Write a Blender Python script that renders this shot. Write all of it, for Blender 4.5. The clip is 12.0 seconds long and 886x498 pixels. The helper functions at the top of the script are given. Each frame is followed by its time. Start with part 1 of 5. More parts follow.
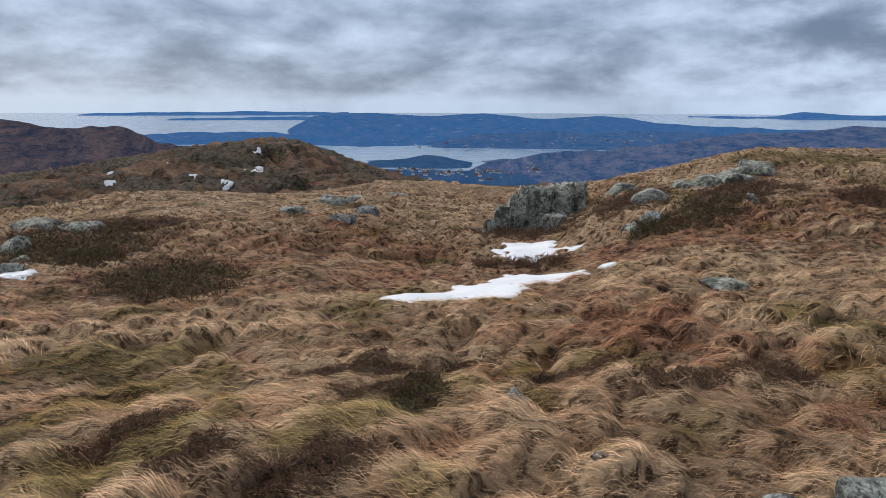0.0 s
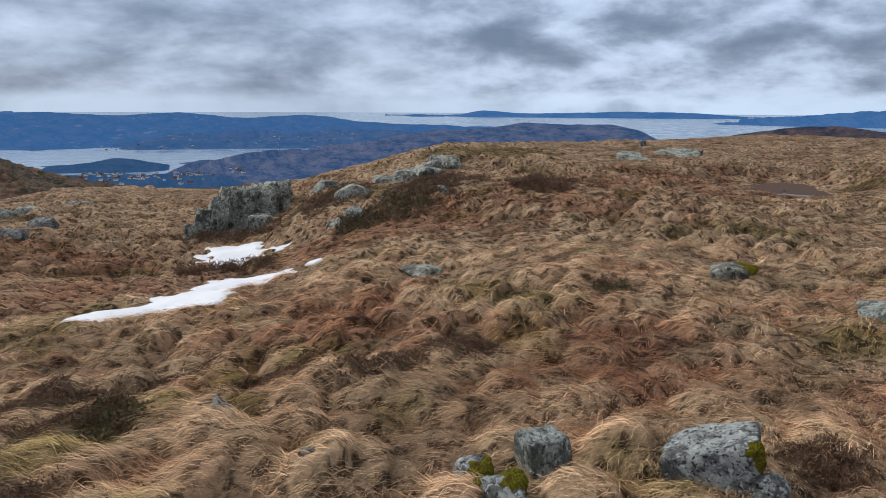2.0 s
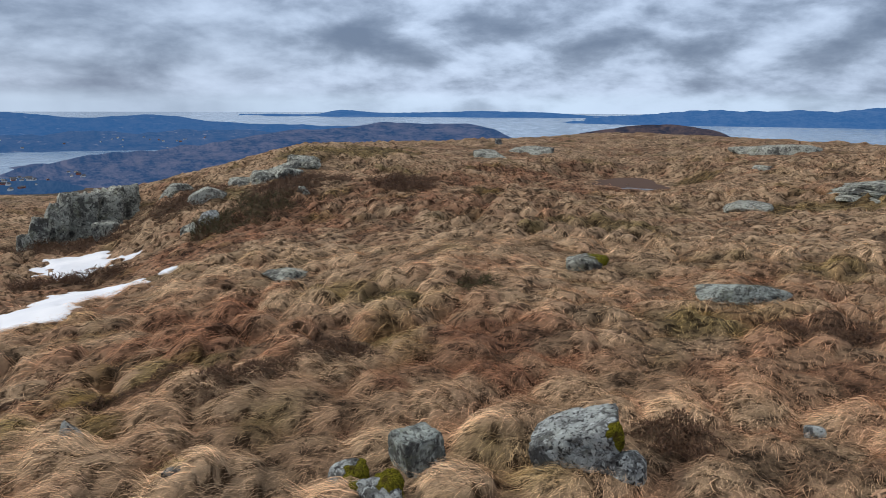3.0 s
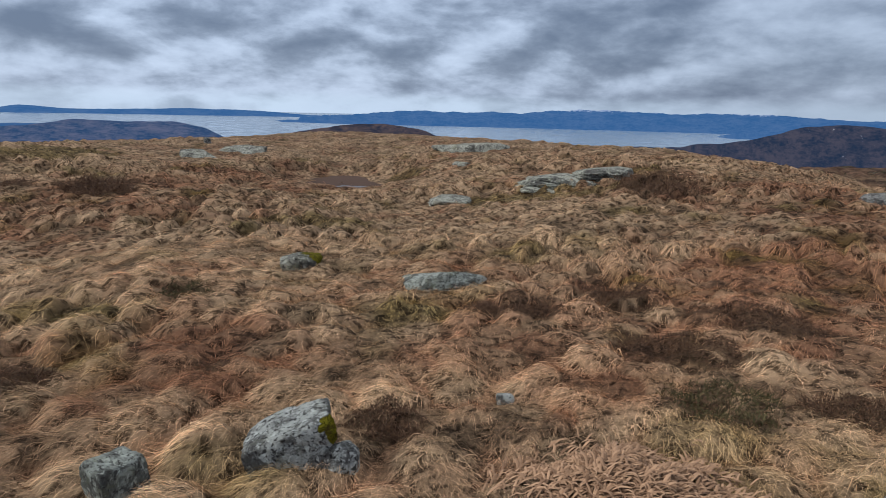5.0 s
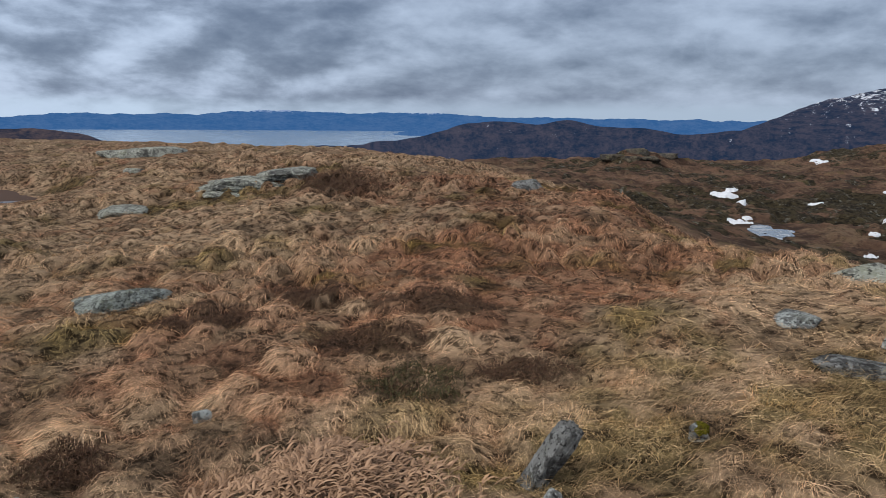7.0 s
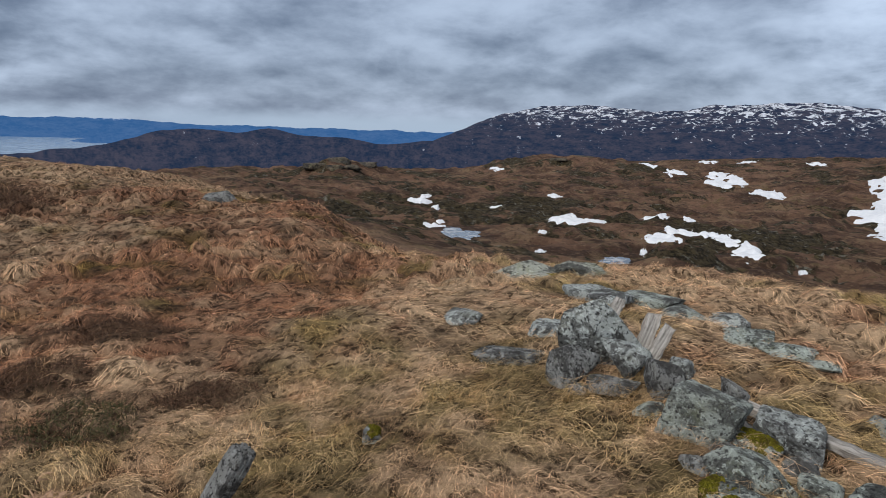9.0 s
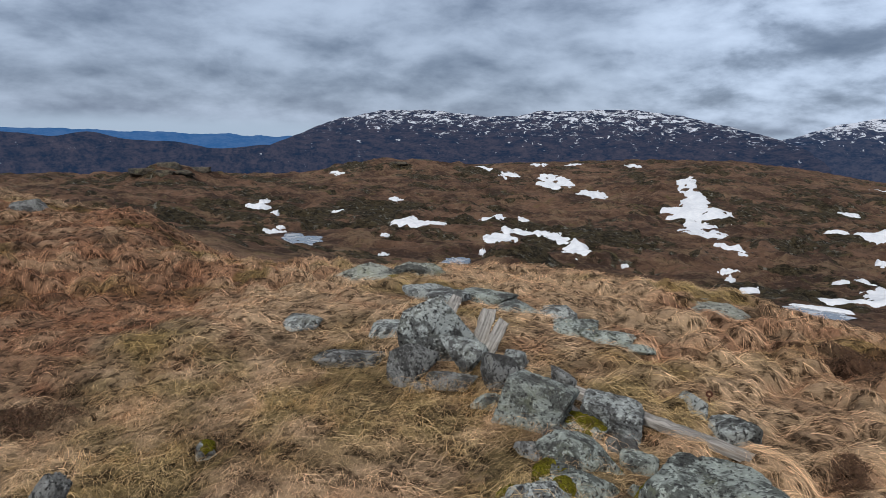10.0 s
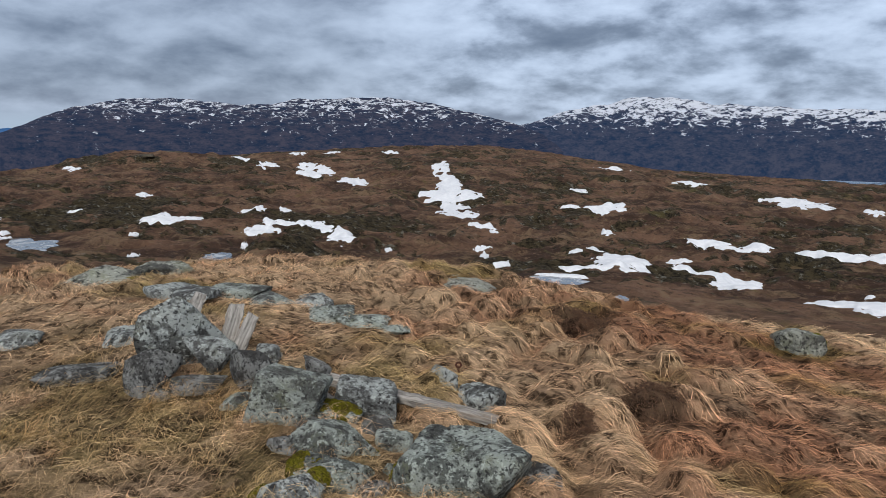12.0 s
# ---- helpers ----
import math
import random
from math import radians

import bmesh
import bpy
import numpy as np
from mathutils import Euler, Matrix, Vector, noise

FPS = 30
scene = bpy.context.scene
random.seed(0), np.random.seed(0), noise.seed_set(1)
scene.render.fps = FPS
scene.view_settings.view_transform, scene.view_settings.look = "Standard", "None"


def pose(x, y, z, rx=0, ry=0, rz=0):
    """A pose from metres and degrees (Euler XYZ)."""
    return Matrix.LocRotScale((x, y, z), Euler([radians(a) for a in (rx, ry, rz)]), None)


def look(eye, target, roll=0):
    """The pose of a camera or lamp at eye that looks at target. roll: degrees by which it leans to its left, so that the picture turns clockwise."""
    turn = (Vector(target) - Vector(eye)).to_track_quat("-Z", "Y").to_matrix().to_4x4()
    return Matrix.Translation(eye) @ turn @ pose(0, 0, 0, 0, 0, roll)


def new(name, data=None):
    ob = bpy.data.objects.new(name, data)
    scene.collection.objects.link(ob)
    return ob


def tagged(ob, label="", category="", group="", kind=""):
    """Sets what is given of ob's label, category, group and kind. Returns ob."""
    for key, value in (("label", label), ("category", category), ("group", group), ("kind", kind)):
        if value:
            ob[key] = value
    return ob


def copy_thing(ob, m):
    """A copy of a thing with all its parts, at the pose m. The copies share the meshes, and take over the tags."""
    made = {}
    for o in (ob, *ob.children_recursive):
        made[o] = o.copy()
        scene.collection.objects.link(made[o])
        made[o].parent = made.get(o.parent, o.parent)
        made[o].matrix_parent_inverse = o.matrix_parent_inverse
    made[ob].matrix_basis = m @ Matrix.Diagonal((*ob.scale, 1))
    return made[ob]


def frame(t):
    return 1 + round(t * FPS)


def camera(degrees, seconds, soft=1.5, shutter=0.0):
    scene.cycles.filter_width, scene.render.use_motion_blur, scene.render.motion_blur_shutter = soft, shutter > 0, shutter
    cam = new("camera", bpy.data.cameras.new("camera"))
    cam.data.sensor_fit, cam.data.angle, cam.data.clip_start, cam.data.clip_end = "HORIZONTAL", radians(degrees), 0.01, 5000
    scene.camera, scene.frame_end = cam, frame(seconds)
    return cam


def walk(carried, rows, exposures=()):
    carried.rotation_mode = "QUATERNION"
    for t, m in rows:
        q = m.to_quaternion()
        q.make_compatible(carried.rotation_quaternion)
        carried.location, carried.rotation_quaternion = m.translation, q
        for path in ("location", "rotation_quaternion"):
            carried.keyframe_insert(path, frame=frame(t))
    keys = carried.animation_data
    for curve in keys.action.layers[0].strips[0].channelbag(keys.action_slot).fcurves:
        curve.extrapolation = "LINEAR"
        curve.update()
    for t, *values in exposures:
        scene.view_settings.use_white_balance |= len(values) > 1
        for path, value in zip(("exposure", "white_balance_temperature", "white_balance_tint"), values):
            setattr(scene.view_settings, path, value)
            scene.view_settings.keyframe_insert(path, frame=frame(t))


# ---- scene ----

# ============ camera: a slow turn on the summit, held at eye height ============
EYE = 1.62
PATH = [  # seconds, x, y, z, yaw, pitch, roll (degrees)
    (0.0, -0.142, 0.083, 1.612, -3.39, -11.37, 0.16),
    (0.5, -0.138, 0.088, 1.610, -10.73, -11.38, 0.43),
    (1.0, -0.107, 0.089, 1.609, -16.46, -11.39, 0.52),
    (1.5, -0.075, 0.076, 1.607, -21.49, -11.37, 0.39),
    (2.0, -0.054, 0.059, 1.607, -26.58, -11.39, 0.27),
    (2.5, -0.056, 0.070, 1.611, -31.37, -11.38, 0.12),
    (3.0, -0.065, 0.072, 1.614, -37.70, -11.38, 0.34),
    (3.2, -0.058, 0.039, 1.628, -40.36, -11.44, 0.47),
    (4.8, -0.010, -0.008, 1.615, -57.87, -11.25, 1.28),
    (5.0, -0.015, -0.004, 1.617, -60.12, -11.16, 1.29),
    (5.5, -0.014, -0.010, 1.620, -66.26, -10.96, 1.35),
    (6.0, 0.000, -0.000, 1.620, -71.59, -10.86, 1.20),
    (6.5, -0.001, -0.008, 1.626, -77.96, -10.76, 1.06),
    (6.7, -0.008, -0.018, 1.627, -80.91, -10.74, 0.86),
    (8.3, -0.048, -0.215, 1.671, -97.92, -10.19, 1.28),
    (8.5, -0.043, -0.228, 1.671, -100.51, -9.96, 1.37),
    (9.0, -0.054, -0.241, 1.680, -108.12, -9.55, 1.78),
    (9.5, -0.064, -0.254, 1.680, -114.86, -9.08, 1.89),
    (10.0, -0.066, -0.280, 1.667, -120.75, -8.84, 1.93),
    (10.5, -0.071, -0.317, 1.659, -126.27, -8.78, 1.88),
    (11.0, -0.074, -0.353, 1.654, -131.81, -8.91, 1.58),
    (11.5, -0.082, -0.388, 1.651, -136.19, -9.12, 1.24),
    (12.0, -0.083, -0.417, 1.647, -139.59, -9.29, 1.01),
]


def held(x, y, z, yaw, pitch, roll):
    a, b = radians(yaw), radians(pitch)
    way = Vector((-math.sin(a) * math.cos(b), math.cos(a) * math.cos(b), math.sin(b)))
    eye = Vector((x, y, z))
    return look(eye, eye + way, roll)


cam = camera(63.53, 12.0, soft=0.85)
walk(cam, [(t, held(*row)) for t, *row in PATH], exposures=[(0.0, 0.43), (3.0, 0.42), (6.0, 0.29), (9.0, 0.25), (12.0, 0.25)])

# ============ sky and sun: a low broken cloud sheet ============
SUN_AZ, SUN_EL = 325.0, 36.0
world = bpy.data.worlds.new("overcast_sky")
scene.world = world
world.use_nodes = True


class Nodes:
    """Small helper for node trees."""

    def __init__(self, tree):
        self.tree = tree
        tree.nodes.clear()

    def plug(self, socket, value):
        if isinstance(value, bpy.types.NodeSocket):
            self.tree.links.new(value, socket)
        else:
            socket.default_value = value

    def math(self, op, a, b=0.0, clamp=False):
        node = self.tree.nodes.new("ShaderNodeMath")
        node.operation, node.use_clamp = op, clamp
        self.plug(node.inputs[0], a)
        self.plug(node.inputs[1], b)
        return node.outputs[0]

    def vec(self, op, a, b=(0, 0, 0)):
        node = self.tree.nodes.new("ShaderNodeVectorMath")
        node.operation = op
        self.plug(node.inputs[0], a)
        self.plug(node.inputs[1], b)
        return node.outputs[0]

    def noise(self, vector, scale, detail=5.0, rough=0.55, distort=0.0):
        node = self.tree.nodes.new("ShaderNodeTexNoise")
        self.plug(node.inputs["Vector"], vector)
        for key, value in (("Scale", scale), ("Detail", detail), ("Roughness", rough), ("Distortion", distort)):
            node.inputs[key].default_value = value
        return node.outputs["Fac"]

    def remap(self, value, a, b, c=0.0, d=1.0):
        node = self.tree.nodes.new("ShaderNodeMapRange")
        node.interpolation_type = "SMOOTHSTEP"
        self.plug(node.inputs["Value"], value)
        for key, v in (("From Min", a), ("From Max", b), ("To Min", c), ("To Max", d)):
            node.inputs[key].default_value = v
        return node.outputs["Result"]

    def mix(self, fac, a, b, mode="MIX"):
        node = self.tree.nodes.new("ShaderNodeMix")
        node.data_type, node.blend_type = "RGBA", mode
        self.plug(node.inputs["Factor"], fac)
        self.plug(node.inputs["A"], a if isinstance(a, bpy.types.NodeSocket) else (*a, 1))
        self.plug(node.inputs["B"], b if isinstance(b, bpy.types.NodeSocket) else (*b, 1))
        return node.outputs["Result"]

    def scaled(self, vector, sx, sy, sz):
        return self.vec("MULTIPLY", vector, (sx, sy, sz))

    def position(self):
        return self.tree.nodes.new("ShaderNodeNewGeometry").outputs["Position"]

    def local(self):
        return self.tree.nodes.new("ShaderNodeTexCoord").outputs["Object"]

    def island(self):
        return self.tree.nodes.new("ShaderNodeNewGeometry").outputs["Random Per Island"]

    def bump(self, height, strength=0.4, distance=0.02):
        node = self.tree.nodes.new("ShaderNodeBump")
        node.inputs["Strength"].default_value, node.inputs["Distance"].default_value = strength, distance
        self.plug(node.inputs["Height"], height)
        return node.outputs["Normal"]

    def surface(self, colour, rough=0.9, normal=None, metal=0.0, specular=0.3, glow=None):
        node = self.tree.nodes.new("ShaderNodeBsdfPrincipled")
        self.plug(node.inputs["Base Color"], colour if isinstance(colour, bpy.types.NodeSocket) else (*colour, 1))
        self.plug(node.inputs["Roughness"], rough)
        node.inputs["Metallic"].default_value = metal
        node.inputs["Specular IOR Level"].default_value = specular
        if normal is not None:
            self.plug(node.inputs["Normal"], normal)
        out = self.tree.nodes.new("ShaderNodeOutputMaterial")
        shader = node.outputs[0]
        # even emission mixed over the surface, standing in for haze in the air
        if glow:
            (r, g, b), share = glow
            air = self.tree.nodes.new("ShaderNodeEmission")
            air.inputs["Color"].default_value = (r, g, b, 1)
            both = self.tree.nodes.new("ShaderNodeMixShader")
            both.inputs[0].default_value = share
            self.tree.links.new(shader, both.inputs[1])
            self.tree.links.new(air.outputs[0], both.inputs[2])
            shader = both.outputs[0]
        self.tree.links.new(shader, out.inputs[0])
        return node


def fresh(name):
    mat = bpy.data.materials.new(name)
    mat.use_nodes = True
    return mat, Nodes(mat.node_tree)


def make_sky():
    n = Nodes(world.node_tree)
    tree = world.node_tree
    way = tree.nodes.new("ShaderNodeTexCoord").outputs["Generated"]
    parts = tree.nodes.new("ShaderNodeSeparateXYZ")
    tree.links.new(way, parts.inputs[0])
    up = n.math("MAXIMUM", parts.outputs[2], 0.0)
    far = n.math("ADD", up, 0.30)
    sheet = tree.nodes.new("ShaderNodeCombineXYZ")
    tree.links.new(n.math("DIVIDE", parts.outputs[0], far), sheet.inputs[0])
    tree.links.new(n.math("DIVIDE", parts.outputs[1], far), sheet.inputs[1])
    tree.links.new(n.math("MULTIPLY", up, 3.0), sheet.inputs[2])
    flat = sheet.outputs[0]
    big = n.noise(flat, 0.8, 3.0, 0.5, 0.3)
    mid = n.noise(flat, 1.9, 9.0, 0.53, 0.15)
    lee = n.noise(n.vec("ADD", flat, (-0.08, 0.11, 0.10)), 1.9, 9.0, 0.53, 0.15)
    puff = n.noise(n.scaled(way, 1, 1, 2.4), 8.0, 9.0, 0.56, 0.15)
    under = n.noise(n.scaled(n.vec("ADD", way, (-0.010, 0.014, 0.022)), 1, 1, 2.4), 8.0, 9.0, 0.56, 0.15)
    both = n.math("ADD", n.math("MULTIPLY", big, 0.42), n.math("ADD", n.math("MULTIPLY", mid, 0.30), n.math("MULTIPLY", puff, 0.30)))
    both = n.math("ADD", both, n.math("MULTIPLY", n.math("SUBTRACT", mid, lee), 0.30))
    both = n.math("ADD", both, n.math("MULTIPLY", n.math("SUBTRACT", puff, under), 0.42))
    bright = n.remap(both, 0.24, 0.80)
    cloud = n.mix(bright, (0.125, 0.172, 0.268), (0.485, 0.590, 0.765))
    band = n.remap(up, 0.002, 0.024, 1.0, 0.0)
    rim = n.noise(flat, 0.9, 5.0, 0.6, 0.4)
    band = n.math("MULTIPLY", band, n.remap(rim, 0.40, 0.62, 0.55, 1.0))
    cloud = n.mix(band, cloud, (0.42, 0.53, 0.68))
    for az, near, full, share in ((162, 0.84, 0.97, 1.0), (52, 0.84, 0.99, 0.55)):
        gap = tree.nodes.new("ShaderNodeVectorMath")
        gap.operation = "DOT_PRODUCT"
        tree.links.new(way, gap.inputs[0])
        gap.inputs[1].default_value = (math.sin(radians(az)), math.cos(radians(az)), 0.1)
        thin = n.math("MULTIPLY", n.remap(gap.outputs["Value"], near, full), n.remap(both, 0.38, 0.58))
        cloud = n.mix(n.math("MULTIPLY", thin, share), cloud, n.mix(1.0, cloud, (1.5, 1.48, 1.45), "MULTIPLY"))
    lift = n.remap(up, 0.16, 0.9, 1.0, 2.0)
    cloud = n.mix(n.remap(up, 0.16, 0.9), cloud, n.mix(1.0, cloud, (1.28, 1.0, 0.74), "MULTIPLY"))
    cloud = n.mix(1.0, cloud, lift, "MULTIPLY")
    toward = tree.nodes.new("ShaderNodeVectorMath")
    toward.operation = "DOT_PRODUCT"
    tree.links.new(way, toward.inputs[0])
    toward.inputs[1].default_value = (math.sin(radians(SUN_AZ)), math.cos(radians(SUN_AZ)), 0.0)
    cloud = n.mix(1.0, cloud, n.remap(toward.outputs["Value"], -0.9, 1.0, 0.80, 0.93), "MULTIPLY")
    sky = tree.nodes.new("ShaderNodeTexSky")
    sky.sky_type, sky.sun_disc = "NISHITA", False
    sky.sun_elevation, sky.sun_rotation = radians(SUN_EL), radians(SUN_AZ)
    blue = tree.nodes.new("ShaderNodeBackground")
    tree.links.new(sky.outputs[0], blue.inputs[0])
    blue.inputs[1].default_value = 0.10
    grey = tree.nodes.new("ShaderNodeBackground")
    tree.links.new(cloud, grey.inputs[0])
    grey.inputs[1].default_value = 1.0
    cover = tree.nodes.new("ShaderNodeMixShader")
    cover.inputs[0].default_value = 0.94
    tree.links.new(blue.outputs[0], cover.inputs[1])
    tree.links.new(grey.outputs[0], cover.inputs[2])
    out = tree.nodes.new("ShaderNodeOutputWorld")
    tree.links.new(cover.outputs[0], out.inputs[0])


make_sky()
sun = new("sun", bpy.data.lights.new("sun", "SUN"))
sun.data.energy, sun.data.angle, sun.data.color = 1.9, radians(10), (1.0, 0.95, 0.88)
_a, _e = radians(SUN_AZ), radians(SUN_EL)
sun.matrix_world = look((0, 0, 0), (-math.sin(_a) * math.cos(_e), -math.cos(_a) * math.cos(_e), -math.sin(_e)))

# ============ materials ============
def cover_colour(n, straw, rusty, mossy, dark):
    """Colour of the plant cover stored on the mesh."""
    node = n.tree.nodes.new("ShaderNodeAttribute")
    node.attribute_name = "cover"
    parts = n.tree.nodes.new("ShaderNodeSeparateColor")
    n.tree.links.new(node.outputs["Color"], parts.inputs[0])
    colour = n.mix(parts.outputs[0], straw, rusty)
    colour = n.mix(n.math("MULTIPLY", parts.outputs[1], 0.68), colour, mossy)
    colour = n.mix(n.math("MULTIPLY", parts.outputs[2], 0.72), colour, dark)
    return n.mix(1.0, colour, node.outputs["Alpha"], "MULTIPLY")


def ground_material():
    mat, n = fresh("moor_ground")
    p = n.position()
    colour = cover_colour(n, (0.47, 0.335, 0.215), (0.30, 0.16, 0.097), (0.11, 0.09, 0.02), (0.04, 0.025, 0.016))
    fine = n.noise(n.scaled(p, 1, 1, 0.4), 9.0, 7.0, 0.68, 0.6)
    colour = n.mix(n.remap(fine, 0.38, 0.58), n.mix(1.0, colour, (0.15, 0.135, 0.12), "MULTIPLY"), colour)
    away = n.tree.nodes.new("ShaderNodeVectorMath")
    away.operation = "LENGTH"
    n.plug(away.inputs[0], p)
    wide = n.noise(p, 0.085, 10.0, 0.72, 0.2)
    heath = n.mix(n.remap(wide, 0.40, 0.62), (0.052, 0.031, 0.022), (0.180, 0.106, 0.070))
    speck = n.noise(n.scaled(p, 1, 1, 2), 0.9, 8.0, 0.8)
    straw = n.noise(n.vec("ADD", p, (31.0, 17.0, 0.0)), 0.13, 9.0, 0.74, 0.4)
    heath = n.mix(n.remap(straw, 0.52, 0.62, 0.0, 0.75), heath, (0.22, 0.15, 0.092))
    fleck = n.noise(n.vec("ADD", p, (71.0, 3.0, 9.0)), 0.7, 8.0, 0.78)
    heath = n.mix(n.remap(fleck, 0.53, 0.62, 0.0, 0.6), heath, (0.23, 0.155, 0.10))
    heath = n.mix(n.remap(fleck, 0.47, 0.38, 0.0, 0.75), heath, (0.040, 0.027, 0.020))
    clump = n.noise(n.vec("ADD", p, (5.0, 50.0, 0.0)), 0.045, 10.0, 0.72, 0.3)
    crags = n.mix(n.remap(speck, 0.42, 0.58), (0.010, 0.009, 0.006), (0.070, 0.056, 0.030))
    crags = n.mix(n.remap(fleck, 0.57, 0.61, 0.0, 0.8), crags, (0.20, 0.20, 0.175))
    # steep ground takes more dark crag, both bare rock and painted-in shading
    steep = n.tree.nodes.new("ShaderNodeSeparateXYZ")
    n.tree.links.new(n.tree.nodes.new("ShaderNodeNewGeometry").outputs["Normal"], steep.inputs[0])
    rocky = n.math("ADD", clump, n.remap(steep.outputs[2], 0.985, 0.90, 0.0, 0.10))
    heath = n.mix(n.remap(rocky, 0.53, 0.56, 0.0, 0.95), heath, crags)
    moor_moss = n.noise(n.vec("ADD", p, (11.0, 83.0, 9.0)), 0.16, 8.0, 0.75)
    heath = n.mix(n.remap(moor_moss, 0.57, 0.66, 0.0, 0.5), heath, (0.125, 0.105, 0.040))
    parts = n.tree.nodes.new("ShaderNodeSeparateXYZ")
    n.tree.links.new(p, parts.inputs[0])
    north = n.remap(parts.outputs[1], 40.0, 90.0)
    bare = n.mix(n.remap(speck, 0.40, 0.62), (0.024, 0.022, 0.018), (0.14, 0.115, 0.085))
    heath = n.mix(n.math("MULTIPLY", north, n.remap(clump, 0.44, 0.54, 0.0, 0.9)), heath, bare)
    colour = n.mix(n.remap(away.outputs["Value"], 32.0, 75.0), colour, heath)
    rough = n.math("ADD", n.math("MULTIPLY", fine, 0.12), n.math("ADD", n.math("MULTIPLY", speck, 1.0), n.math("MULTIPLY", fleck, 0.35)))
    craggy = n.math("MULTIPLY", n.math("ADD", clump, n.math("MULTIPLY", speck, 0.4)), n.remap(away.outputs["Value"], 45.0, 90.0, 0.0, 3.5))
    rough = n.math("ADD", rough, craggy)
    n.surface(colour, 0.95, n.bump(rough, 0.8, 0.5), specular=0.1)
    return mat


def blade_material(name, straw, rusty, mossy, dark, low=0.55, high=1.25):
    mat, n = fresh(name)
    colour = cover_colour(n, straw, rusty, mossy, dark)
    colour = n.mix(1.0, colour, n.mix(n.island(), (low, low, low), (high, high * 0.97, high * 0.92)), "MULTIPLY")
    n.surface(colour, 0.8, specular=0.12)
    return mat


def leaf_material(name, a, b, rough=0.75):
    mat, n = fresh(name)
    mottle = n.noise(n.position(), 6.0, 4.0, 0.6)
    colour = n.mix(n.math("ADD", n.math("MULTIPLY", n.island(), 0.7), n.math("MULTIPLY", mottle, 0.3)), a, b)
    n.surface(colour, rough, specular=0.25)
    return mat


def rock_material(name, base, pale, spots=0.5, green=0.3, fine=1.0):
    """Old gneiss: grey stone, pale lichen crusts, black lichen spots, a green bloom."""
    mat, n = fresh(name)
    shift = n.tree.nodes.new("ShaderNodeObjectInfo").outputs["Random"]
    p = n.position()
    grain = n.noise(p, 55.0 * fine, 8.0, 0.8)
    blot = n.noise(p, 5.5 * fine, 9.0, 0.72, 0.4)
    pit = n.noise(n.vec("ADD", p, (3, 1, 7)), 34.0 * fine, 5.0, 0.6, 0.2)
    crust = n.noise(n.vec("ADD", p, (8, 5, 1)), 21.0 * fine, 6.0, 0.7, 0.2)
    colour = n.mix(n.remap(grain, 0.32, 0.66), [c * 0.35 for c in base], base)
    colour = n.mix(n.remap(blot, 0.44, 0.54, 0.0, 0.9), colour, pale)
    bloom = n.noise(n.vec("ADD", p, (4, 9, 2)), 5.0 * fine, 8.0, 0.75)
    colour = n.mix(n.remap(bloom, 0.50, 0.66, 0.0, green), colour, (0.21, 0.225, 0.11))
    colour = n.mix(n.remap(crust, 0.55, 0.60, 0.0, 0.85), colour, [min(0.68, c * 1.35) for c in pale])
    damp = n.noise(n.vec("ADD", p, (14, 3, 8)), 2.6 * fine, 9.0, 0.74, 0.3)
    colour = n.mix(n.remap(damp, 0.52, 0.58, 0.0, 0.8), colour, (0.028, 0.027, 0.026))
    colour = n.mix(n.remap(pit, 0.555, 0.60, 0.0, spots), colour, (0.014, 0.014, 0.016))
    colour = n.mix(n.math("MULTIPLY", shift, 0.2), colour, (0.16, 0.155, 0.15))
    relief = n.math("ADD", n.math("MULTIPLY", grain, 0.6), n.math("SUBTRACT", blot, n.math("MULTIPLY", pit, 1.0)))
    n.surface(colour, 0.88, n.bump(relief, 1.0, 0.034 / fine), specular=0.2)
    return mat


def moss_material():
    mat, n = fresh("moss_cushion")
    p = n.position()
    tuft = n.noise(p, 130.0, 6.0, 0.75)
    wide = n.noise(p, 22.0, 5.0, 0.65)
    colour = n.mix(n.remap(tuft, 0.36, 0.64), (0.030, 0.030, 0.006), (0.27, 0.245, 0.022))
    colour = n.mix(n.remap(wide, 0.48, 0.64, 0.0, 0.8), colour, (0.06, 0.042, 0.015))
    n.surface(colour, 1.0, n.bump(tuft, 1.0, 0.02), specular=0.05)
    return mat


def wood_material():
    mat, n = fresh("weathered_wood")
    p = n.local()
    grain = n.noise(n.scaled(p, 3, 60, 60), 1.0, 6.0, 0.65, 0.3)
    streak = n.noise(n.scaled(p, 1.5, 18, 18), 1.0, 5.0, 0.6)
    colour = n.mix(n.remap(grain, 0.3, 0.7), (0.11, 0.102, 0.093), (0.40, 0.385, 0.36))
    colour = n.mix(n.remap(streak, 0.55, 0.75, 0.0, 0.6), colour, (0.22, 0.16, 0.11))
    n.surface(colour, 0.85, n.bump(grain, 0.5, 0.004), specular=0.2)
    return mat


def snow_material():
    mat, n = fresh("old_snow")
    p = n.position()
    f = n.noise(p, 1.3, 6.0, 0.6)
    colour = n.mix(n.remap(f, 0.3, 0.75), (0.60, 0.635, 0.69), (0.72, 0.745, 0.78))
    dirt = n.noise(p, 5.0, 5.0, 0.7)
    colour = n.mix(n.remap(dirt, 0.66, 0.8, 0.0, 0.5), colour, (0.35, 0.30, 0.25))
    n.surface(colour, 0.7, n.bump(f, 0.2, 0.04), specular=0.3)
    return mat


